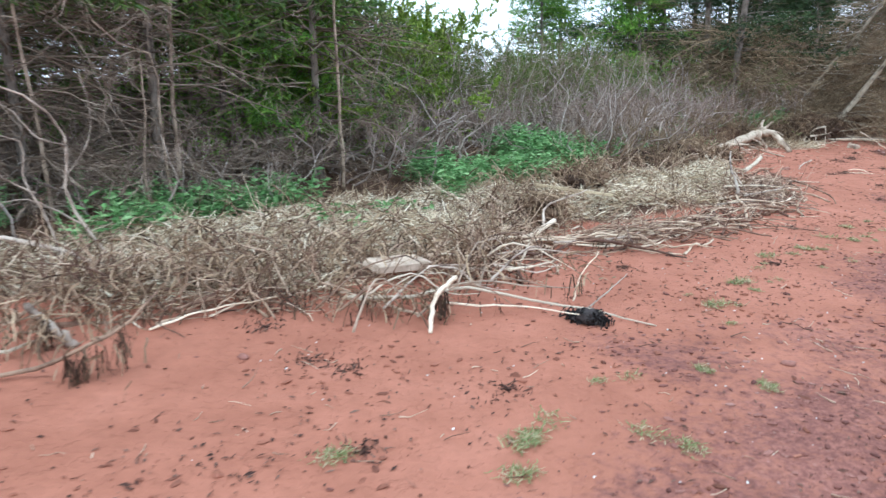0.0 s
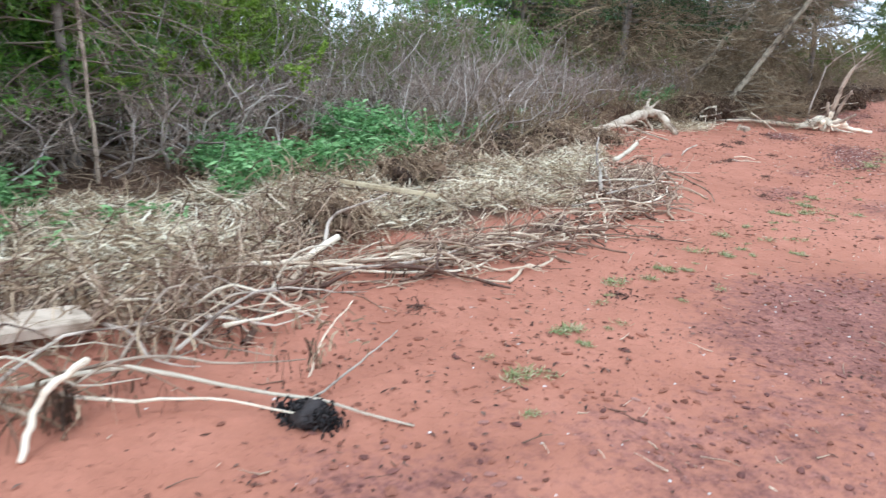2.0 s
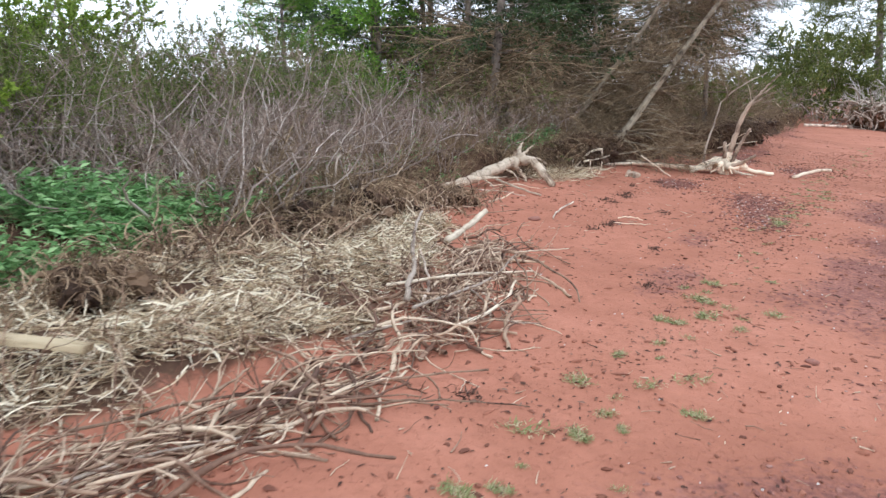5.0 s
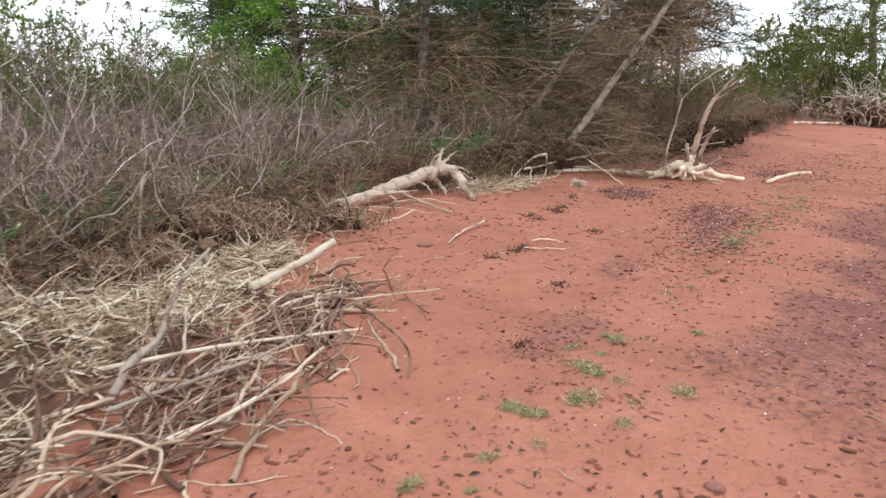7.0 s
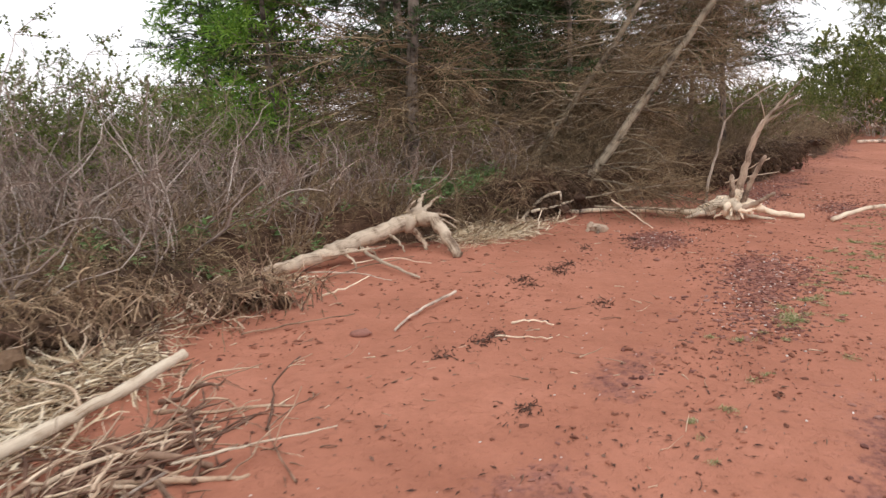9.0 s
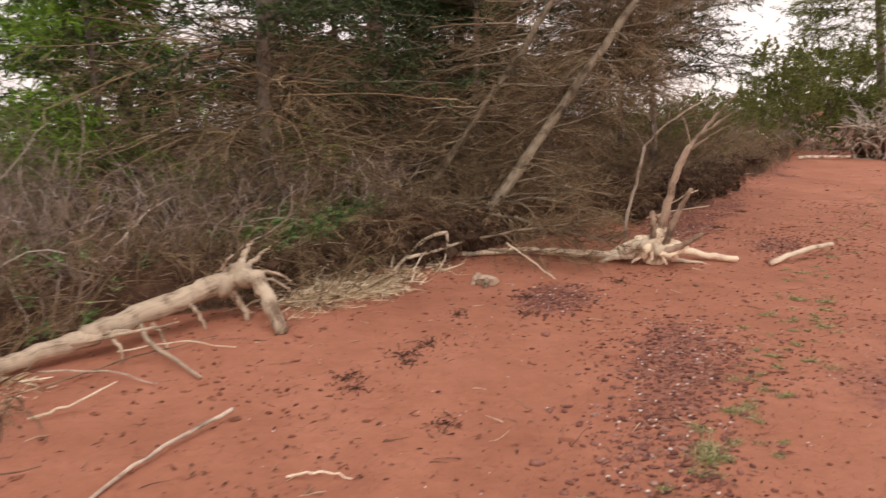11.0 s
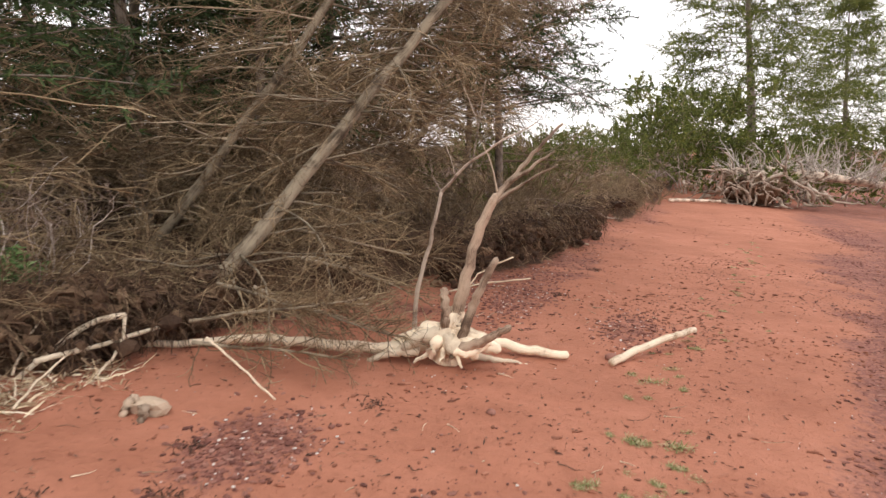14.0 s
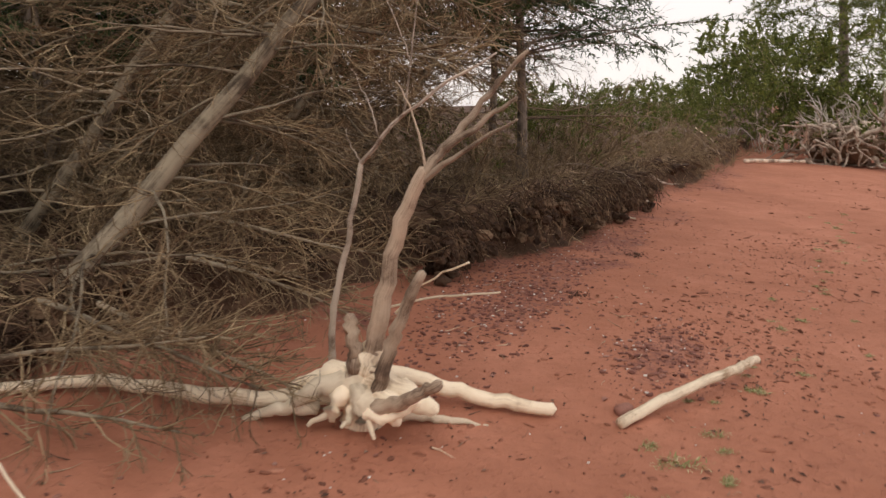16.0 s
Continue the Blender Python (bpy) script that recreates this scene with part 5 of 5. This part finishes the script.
# ---------------- bank face ----------------
SOD = [(8.1, 4.35, 0.5, 0.26), (11.4, 4.3, 0.6, 0.36), (12.1, 4.5, 0.5, 0.3), (10.6, 4.3, 0.6, 0.25), (6.3, 3.75, 0.25, 0.26), (13.0, 4.3, 0.5, 0.2), (19.0, 3.8, 0.5, 0.36), (22.6, 2.6, 1.0, 0.5), (24.0, 2.2, 1.1, 0.52), (25.4, 2.0, 1.0, 0.52), (17.8, 4.25, 0.6, 0.3), (18.4, 4.1, 0.7, 0.4), (18.2, 3.98, 0.6, 0.27), (18.8, 3.82, 0.5, 0.28), (19.5, 3.75, 0.6, 0.42), (28.0, 1.75, 0.9, 0.5), (26.7, 1.85, 0.8, 0.5)]
r = np.random.default_rng(110)
n = 250
u = np.r_[r.uniform(9.3, 13.2, 80), r.uniform(16, 45, n - 80)]
w = bank_edge(u) + r.normal(0.12, 0.10, n)
size = r.uniform(0.05, 0.13, n)
top = height(u, bank_edge(u) + 0.5)
c = xyz(np.stack([u, w, top - r.uniform(0.02, 0.22, n)], -1))
v, f, _ = blobs(c, np.stack([size * 1.4, size * 1.1, size * 0.6], -1), 2, 0.24, 6)
tagged(solid("sod_clumps", (v, f, None), M_SOD, shaded=False), "dark overhanging sod clumps along the eroded bank", "sod", kind="stuff")
def sod_block(seed, u, w, wide, tall):
    """A lump of torn dark sod with hanging roots and dry stalks."""
    r = np.random.default_rng(seed)
    z = float(height(u, w))
    root = thing("sod_block", "torn dark sod block with hanging dry roots", "sod", "torn sod blocks")
    n = 70
    c = np.stack([u + wide * r.uniform(-0.5, 0.5, n), w + 0.12 * r.normal(size=n), z + tall * r.uniform(0.05, 0.8, n)], -1)
    sz = r.uniform(0.025, 0.065, n)
    tagged(solid("peat", blobs(xyz(c), np.stack([sz * 1.3, sz, sz * 0.9], -1), 2, 0.22, seed), M_SOD, root, shaded=False), kind="stuff")
    n = 420
    b = xyz(np.stack([u + wide * r.uniform(-0.55, 0.55, n), w + r.normal(-0.06, 0.13, n), z + tall * r.uniform(0.5, 1.1, n)], -1))
    strands = wander(b, np.stack([-DW[0] * 0.5 + r.normal(0, 0.7, n), -DW[1] * 0.5 + r.normal(0, 0.7, n), r.normal(0.1, 0.5, n)], -1), r.uniform(0.1, 0.32, n), 6, 0.3, (0, 0, -0.35), r)
    tagged(solid("root_fringe", blades(strands, r.uniform(0.004, 0.01, n)[:, None] * np.ones(6), r.normal(size=(n, 3))), M_SOD if u > 17.5 else M_WET_STRAW, root, shaded=False), kind="stuff")


for k, (u, w, wide, tall) in enumerate(SOD):
    sod_block(400 + k, u, w, wide, tall)
n = 5200
u = np.r_[r.uniform(9.0, 13.4, 1100), r.uniform(15.8, 40, n - 1100)]
base = xyz(np.stack([u, bank_edge(u) + r.uniform(-0.08, 0.35, n), height(u, bank_edge(u) + 0.45) + r.uniform(-0.08, 0.06, n)], -1))
seaward = np.array([-DW[0], -DW[1], 0])
hang = wander(base, seaward * 0.5 + r.normal(size=(n, 3)) * 0.6, r.uniform(0.12, 0.5, n), 6, 0.25, (-0.06 * DW[0], -0.06 * DW[1], -0.22), r)
for part_of, shade, said in ((slice(0, None, 2), M_SOD, "dark roots hanging from the eroded bank"), (slice(1, None, 2), M_BRUSH, "dry brown roots hanging from the eroded bank")):
    some = hang[part_of]
    tagged(solid("bank_roots", tubes(some, taper(len(some), 6, r.uniform(0.002, 0.007, len(some)), 0.001), 3), shade), said, "roots", kind="stuff")
# dry litter and twigs on the bank
n = 22000
u = np.r_[r.uniform(0.5, 36, 14000), r.uniform(9.5, 19, 8000)]
w = bank_edge(u) + np.abs(r.normal(0.5, 0.9, n)) - 0.05
p = xyz(on_ground(u, w, r.uniform(0, 0.12, n)))
tagged(solid("dry_litter", blades(wander(p, r.normal(size=(n, 3)) * np.array([1, 1, 0.45]), r.uniform(0.08, 0.35, n), 4, 0.25, (0, 0, -0.05), r), r.uniform(0.003, 0.008, n)[:, None] * np.ones(4), r.normal(size=(n, 3))), M_WET_STRAW, shaded=False), "dry brown grass and twig litter on the bank", "litter", kind="stuff")

# fallen boughs of the leaning spruces
def bough(seed, start, way, length, count):
    r = np.random.default_rng(seed)
    root = thing("fallen_bough", "fallen brown spruce bough with fine dead twigs", "bough", "fallen spruce boughs")
    a = xyz(start)
    d = np.array([way[0] * DU[0] + way[1] * DW[0], way[0] * DU[1] + way[1] * DW[1], way[2]])
    main = wander(a[None], d[None], length, 9, 0.06, (0, 0, -0.02), r)
    tw, _ = twigs_on(r, main, count, length * 0.5, 6, 0.2, 0.9, 0.03, 0.05, 0.8)
    tw2, _ = twigs_on(r, tw, 6, length * 0.18, 4, 0.22, 0.9, 0.02, 0.1, 0.8)
    solid("stem", tubes(main, taper(1, 9, 0.018, 0.005), 6), M_LEANBARK, root)
    tagged(solid("twig_spray", join(tubes(tw, taper(len(tw), 6, 0.005, 0.002), 4), tubes(tw2, taper(len(tw2), 4, 0.0026, 0.0014), 3)), M_BRUSH, root), kind="stuff")


bough(121, (19.3, 3.3, 0.45), (0.1, -1, -0.35), 1.3, 40)
bough(123, (19.9, 3.2, 0.6), (0.2, -1, -0.25), 1.1, 36)
bough(124, (20.3, 3.5, 0.8), (0.3, -1, -0.1), 1.4, 40)
bough(126, (19.2, 3.0, 0.25), (0.0, -0.6, 0.2), 0.8, 34)

bough(127, (18.75, 3.5, 0.28), (0.3, -1, 0.16), 1.4, 26)
bough(128, (18.5, 3.3, 0.2), (0.1, -1, 0.05), 1.1, 22)
bough(129, (19.1, 3.5, 0.5), (0.0, -1, -0.1), 1.5, 30)

# ---------------- herbs and grass ----------------
r = np.random.default_rng(130)
spots_u, spots_w, tall = [], [], []
for u0, u1, w0, w1, n, h in ((0.8, 3.9, 5.5, 7.0, 300, 0.34), (3.8, 7.0, 5.2, 6.1, 330, 0.36), (6.2, 9.9, 4.75, 6.0, 560, 0.38), (16.0, 18.6, 4.5, 5.3, 150, 0.25), (12.0, 15.8, 4.9, 5.8, 40, 0.22), (3.6, 6.4, 4.6, 5.2, 16, 0.2), (10.2, 11.6, 4.7, 5.4, 25, 0.25)):
    u, w = r.uniform(u0, u1, n * 2), r.uniform(w0, w1, n * 2)
    ok = vnoise(u, w, 0.6, 41) > -0.25
    spots_u.append(u[ok]), spots_w.append(w[ok]), tall.append(h * r.uniform(0.6, 1.2, ok.sum()))
u, w, tall = np.concatenate(spots_u), np.concatenate(spots_w), np.concatenate(tall)
stems = wander(xyz(on_ground(u, w, -0.01)), r.normal(size=(len(u), 3)) * np.array([0.4, 0.4, 0.1]) + np.array([0, 0, 1.0]), tall, 5, 0.12, (0, 0, 0.02), r)
pick = np.repeat(np.arange(len(u)), 13)
p, d = along(stems, r.uniform(0.15, 1.0, len(pick)), pick)
a = r.uniform(0, 2 * np.pi, len(pick))
out = np.stack([np.cos(a), np.sin(a), r.uniform(-0.35, 0.5, len(pick))], -1)
herb = leaves(p, out, r.normal(size=p.shape) * 0.5 + np.array([0, 0, 1.0]), r.uniform(0.05, 0.13, len(pick)), r.uniform(0.02, 0.05, len(pick)))
tagged(solid("green_herbs", join(herb, blades(stems, np.full((len(u), 5), 0.006), r.normal(size=(len(u), 3)))), M_HERB, shaded=False), "dense fresh green herbs growing along the bank", "herbs", kind="stuff")


def tuft(seed, n, length):
    r = np.random.default_rng(seed)
    a = r.uniform(0, 2 * np.pi, n)
    base = np.stack([np.clip(0.05 * r.normal(size=n), -0.09, 0.09), np.clip(0.03 * r.normal(size=n), -0.06, 0.06), np.full(n, 0.004)], -1)
    way = np.stack([np.cos(a), np.sin(a), r.uniform(0.05, 0.5, n)], -1)
    line = wander(base, way, length * r.uniform(0.5, 1.2, n), 4, 0.35, (0, 0, -0.10), r)
    line[..., 2] = np.maximum(line[..., 2], 0.004 + 0.01 * r.uniform(size=line.shape[:2]))
    ob = solid("grass_tuft", blades(line, r.uniform(0.004, 0.008, n)[:, None] * np.array([1, 1, 0.8, 0.25]), np.stack([-np.sin(a), np.cos(a), 0 * a], -1)), M_GRASS, shaded=False)
    return tagged(ob, "flattened green grass clump lying on red sand", "grass", "grass tufts on the beach")


tufts = [tuft(141, 90, 0.052), tuft(142, 60, 0.045), tuft(143, 130, 0.06)]
places = [(1.95, 2.13), (2.87, 1.64), (2.64, 1.62), (3.45, 1.67), (3.61, 1.56), (3.97, 1.29), (5.16, 1.63), (5.25, 1.55), (5.87, 1.67), (3.08, 1.03), (3.07, 1.23), (3.99, 0.95), (2.38, 1.49), (6.45, 1.7), (7.44, 1.58), (7.15, 1.6),
          (8.09, 1.52), (8.17, 1.29), (8.79, 1.47), (8.96, 1.12), (9.33, 1.36), (11.14, 1.24), (9.19, 0.91), (8.75, 0.84), (6.9, 1.76), (10.9, 1.14), (10.85, 1.05), (10.46, 0.98), (10.8, 0.87), (11.46, 1.06), (10.82, 0.55), (14.77, 0.67),
          (10.18, 1.17), (10.27, 0.74), (14.83, 0.74), (14.9, 0.66), (15.16, 0.74), (15.49, 0.51), (16.72, 0.45), (17.69, 0.1), (16.66, 0.08), (18.58, 0.32), (18.62, 0.09), (19.83, 0.25), (20.98, -0.04), (19.93, 0.43), (20.24, 0.13)]
r = np.random.default_rng(150)
for u in np.arange(17.0, 30, 0.24):
    places.append((u + r.uniform(-0.2, 0.2), float(np.interp(u, [17, 20, 24, 30], [0.4, 0.2, -0.55, -1.1])) + r.normal(0, 0.18)))
for u in np.arange(14.2, 18.4, 0.1):
    places.append((u + r.uniform(-0.1, 0.1), 0.78 - 0.17 * (u - 14.3) + r.normal(0, 0.15)))
for u in np.arange(5.0, 15, 0.3):
    places.append((u + r.uniform(-0.2, 0.2), 1.5 - 0.08 * (u - 5) + r.normal(0, 0.2)))
group_spots = {0: [], 1: [], 2: []}
for n, (u, w) in enumerate(places):
    group_spots[n % 3].append((u, w, r.uniform(0, 360), r.uniform(0.6, 1.25) if n < 47 else r.uniform(0.35, 0.7)))
for k, ob in enumerate(tufts):
    plant(ob, group_spots[k])

# ---------------- loose bits on the sand ----------------
r = np.random.default_rng(160)


def scatter(n, u0, u1, w0, w1, keep):
    u, w = r.uniform(u0, u1, n), r.uniform(w0, w1, n)
    ok = (r.uniform(0, 1, n) < keep(u, w)) & (w < bank_edge(u) - 0.05)
    return u[ok], w[ok]


def strand(u, w):
    """The faint line of litter and grass that the last tide left."""
    return np.exp(-((w - np.interp(u, [1, 2, 5, 8, 11, 15, 18, 26], [2.6, 2.2, 1.75, 1.5, 1.15, 0.75, 0.1, -0.5])) / 0.3) ** 2)


u, w = scatter(26000, 0.8, 36, -4.0, 5.0, lambda u, w: 0.05 + 0.6 * smooth(vnoise(u, w, 0.7, 57) * 2.2 - 0.5) + 0.15 * strand(u, w))
n = len(u)
s = 0.005 + 0.022 * r.uniform(0, 1, n) ** 3.2
lumps = blobs(xyz(on_ground(u, w, s * 0.08)), np.stack([s * r.uniform(1.0, 2.4, n), s * r.uniform(0.5, 1.0, n), s * r.uniform(0.25, 0.6, n)], -1), 1, 0.3, 19)
tagged(solid("flat_clods", lumps, M_CLOD, shaded=False), "flat dark red crumbs of clay lying on sand", "clods", kind="stuff")
u, w = scatter(60000, 0.8, 27, -2.2, 5.2, lambda u, w: 0.08 + 0.5 * smooth(vnoise(u, w, 0.9, 51) * 2 - 0.3) + 0.10 * vnoise(u, w, 0.2, 52))
n = len(u)
s = 0.003 + 0.013 * r.uniform(0, 1, n) ** 2.6
clods = blobs(xyz(on_ground(u, w, s * 0.25)), np.stack([s * r.uniform(1.0, 2.4, n), s * r.uniform(0.8, 1.3, n), s * r.uniform(0.5, 0.9, n)], -1), 1, 0.26, 9)
tagged(solid("sand_clods", clods, M_CLOD, shaded=False), "scattered small red-brown clods and bark bits on sand", "clods", kind="stuff")
u, w = scatter(125000, 0.8, 35, -4.0, 4.0, lambda u, w: gravel_amount(u, w) ** 1.5 * 0.7)
n = len(u)
s = 0.004 + 0.015 * r.uniform(0, 1, n) ** 2.4
chips = blobs(xyz(on_ground(u, w, s * 0.2)), np.stack([s * r.uniform(1.0, 2.0, n), s, s * r.uniform(0.3, 0.6, n)], -1), 1, 0.15, 10)
tagged(solid("shale_chips", chips, M_CHIP, shaded=False), "flat dark red shale chips lying in patches", "gravel", kind="stuff")
u, w = scatter(3600, 1.5, 26, -1.5, 3.2, lambda u, w: 0.10 + 0.45 * gravel_amount(u, w))
n = len(u)
s = r.uniform(0.003, 0.0075, n)
tagged(solid("shell_bits", blobs(xyz(on_ground(u, w, s * 0.3)), np.stack([s * 1.3, s, s * 0.5], -1), 1, 0.12, 11), M_SHELL, shaded=False), "small white shell bits on the sand", "shells", kind="stuff")
u, w = scatter(2600, 1.0, 24, -0.5, 4.2, lambda u, w: 0.2 + 0.5 * smooth(vnoise(u, w, 0.7, 55) * 1.5))
n = len(u)
tw = wander(xyz(on_ground(u, w, 0.006)), r.normal(size=(n, 3)) * np.array([1, 1, 0.05]), r.uniform(0.03, 0.16, n), 4, 0.2, (0, 0, -0.02), r)
tagged(solid("twig_scraps", tubes(tw, taper(n, 4, r.uniform(0.0015, 0.005, n), 0.0012), 4), M_STICK), "short twig scraps strewn over the sand", "twigs", kind="stuff")
u, w = scatter(46000, 0.8, 27, -2.0, 4.6, lambda u, w: 0.06 + 0.45 * strand(u, w) + 0.32 * smooth(vnoise(u, w, 0.8, 61) * 1.7) + 0.12 * smooth(vnoise(u, w, 0.25, 62) * 2))
n = len(u)
a = r.uniform(0, 2 * np.pi, n)
flat = np.stack([np.cos(a), np.sin(a), r.normal(0, 0.12, n)], -1)
scraps = leaves(xyz(on_ground(u, w, 0.006)), flat, r.normal(size=(n, 3)) * 0.35 + np.array([0, 0, 1.0]), 0.012 + 0.05 * r.uniform(0, 1, n) ** 2, 0.006 + 0.014 * r.uniform(0, 1, n))
tagged(solid("bark_scraps", scraps, M_SCRAP, shaded=False), "curled dark bark and leaf scraps strewn over sand", "bark scraps", kind="stuff")
for label, spots in (("stony patch of reddish gravel among grass", ((16.2, 1.0, 0.7, 0.25, 1500), (14.8, 0.85, 0.4, 0.22, 500))), ("heap of flat red shale bits near the bank", ((17.55, 2.26, 0.3, 0.18, 700),)), ("shale debris at the foot of the bank", ((22.2, 1.9, 1.1, 0.3, 1800), (21.4, 0.55, 0.45, 0.2, 500)))):
    u, w = (np.concatenate([c + sd * r.normal(size=n) for c, sd, n in x]) for x in ([(a[0], a[2], a[4]) for a in spots], [(a[1], a[3], a[4]) for a in spots]))
    n = len(u)
    s = 0.005 + 0.016 * r.uniform(0, 1, n) ** 2.2
    heap = blobs(xyz(on_ground(u, w, s * 0.2)), np.stack([s * r.uniform(1.0, 1.8, n), s, s * r.uniform(0.3, 0.7, n)], -1), 1, 0.18, 40 + len(spots))
    tagged(solid("gravel_patch", heap, M_CHIP, shaded=False), label, "gravel", kind="stuff")
    k = r.integers(0, n, n // 16)
    s = r.uniform(0.004, 0.011, len(k))
    tagged(solid("shell_bits", blobs(xyz(on_ground(u[k] + 0.02, w[k] + 0.02, s * 0.6)), np.stack([s * 1.3, s, s * 0.5], -1), 1, 0.12, 44), M_SHELL, shaded=False), "small white shell bits among the gravel", "shells", kind="stuff")
stones = [(4.4, 0.95, 0.03), (2.35, 3.25, 0.028), (13.0, 3.15, 0.05), (20.3, 0.62, 0.05), (16.4, 2.0, 0.03), (9.9, 0.3, 0.03), (11.6, 1.25, 0.03), (7.0, 0.6, 0.025), (18.6, 1.2, 0.03), (14.4, 1.4, 0.028)]
for k, (u, w, s) in enumerate(stones):
    tagged(solid("beach_stone", blobs(xyz(on_ground([u], [w], s * 0.3)), [(s * 1.5, s, s * 0.6)], 2, 0.06, 200 + k), M_CHIP), "flat reddish stone on the sand", "stone", "stones on the beach")

# ---------------- far drift pile ----------------
def drift_pile():
    r = np.random.default_rng(170)
    root = thing("driftwood_pile", "large silvery uprooted tree with tangled roots", "driftwood pile")
    base_z = float(height(42.0, -2.0))
    solid("root_plate", blobs(xyz([(41.9, -2.0, base_z + 0.5)]), [(0.7, 1.5, 0.55)], 3, 0.1, 5), M_SOD, root, shaded=False)
    n = 130
    c = np.stack([41.2 + r.normal(0, 0.45, n), -2.2 + r.normal(0, 1.1, n), base_z + r.uniform(0.1, 1.1, n)], -1)
    w = r.normal(size=(n, 3)) + np.array([0, 0, 0.0])
    thick = wander(xyz(c), w, r.uniform(0.6, 1.6, n), 9, 0.32, (0, 0, -0.02), r)
    thick[..., 2] = np.maximum(thick[..., 2], base_z + 0.02)
    tagged(solid("root_tangle", tubes(thick, taper(n, 9, r.uniform(0.02, 0.08, n), 0.014), 7, 0.08), M_GREYWOOD, root), kind="stuff")
    trunk = curve_through(xyz([(41.4, -1.0, base_z + 0.95), (41.8, -3.0, base_z + 1.05), (42.2, -5.2, base_z + 0.8), (42.6, -7.5, base_z + 0.4)]), 14, 0.02, r)
    solid("trunk", tubes(trunk[None], np.linspace(0.2, 0.1, 14)[None], 10, 0.06), M_GREYWOOD, root)
    n = 100
    b, d = along(trunk[None], r.uniform(0, 0.8, n), np.zeros(n, int))
    out = r.normal(size=(n, 3)) * np.array([0.9, 0.9, 0.4]) + np.array([0, 0, 0.75])
    limbs = wander(b, out, r.uniform(0.6, 1.5, n), 8, 0.20, (0, 0, 0.0), r)
    fork, _ = twigs_on(r, limbs, 5, 0.6, 5, 0.22, 0.8, 0, 0.2, 1.0)
    tagged(solid("branch_tangle", join(tubes(limbs, taper(n, 8, 0.03, 0.010), 5), tubes(fork, taper(len(fork), 5, 0.013, 0.005), 4)), M_SILVER, root), kind="stuff")


drift_pile()
driftwood("drift_log", "long pale log lying before the drift pile", "log", [("trunk", lifted([(38.9, 0.55, 0.08), (39.6, -0.3, 0.1), (40.2, -1.0, 0.1)]), 0.09, 0.07)], M_GREYWOOD)
for k, pts in enumerate([[(26.2, 2.2, 0.3), (26.6, 1.9, 0.12), (26.9, 1.6, 0.02)], [(27.5, 2.1, 0.25), (28.2, 1.8, 0.12), (29.0, 1.6, 0.03)], [(33.0, 1.8, 0.2), (34.5, 1.4, 0.1), (36.0, 1.2, 0.05)], [(36.5, 1.7, 0.4), (37.2, 1.3, 0.2), (37.8, 1.1, 0.05)], [(30.0, 2.0, 0.35), (30.6, 1.7, 0.15), (31.5, 1.5, 0.03)], [(37.5, 1.4, 0.5), (38.0, 1.0, 0.3), (38.6, 0.9, 0.1)]]):
    stick(pts, 0.035, 0.015, (M_DRIFT, M_GREYWOOD, M_BROWNWOOD)[k % 3], "pale fallen branch at the foot of the bank")
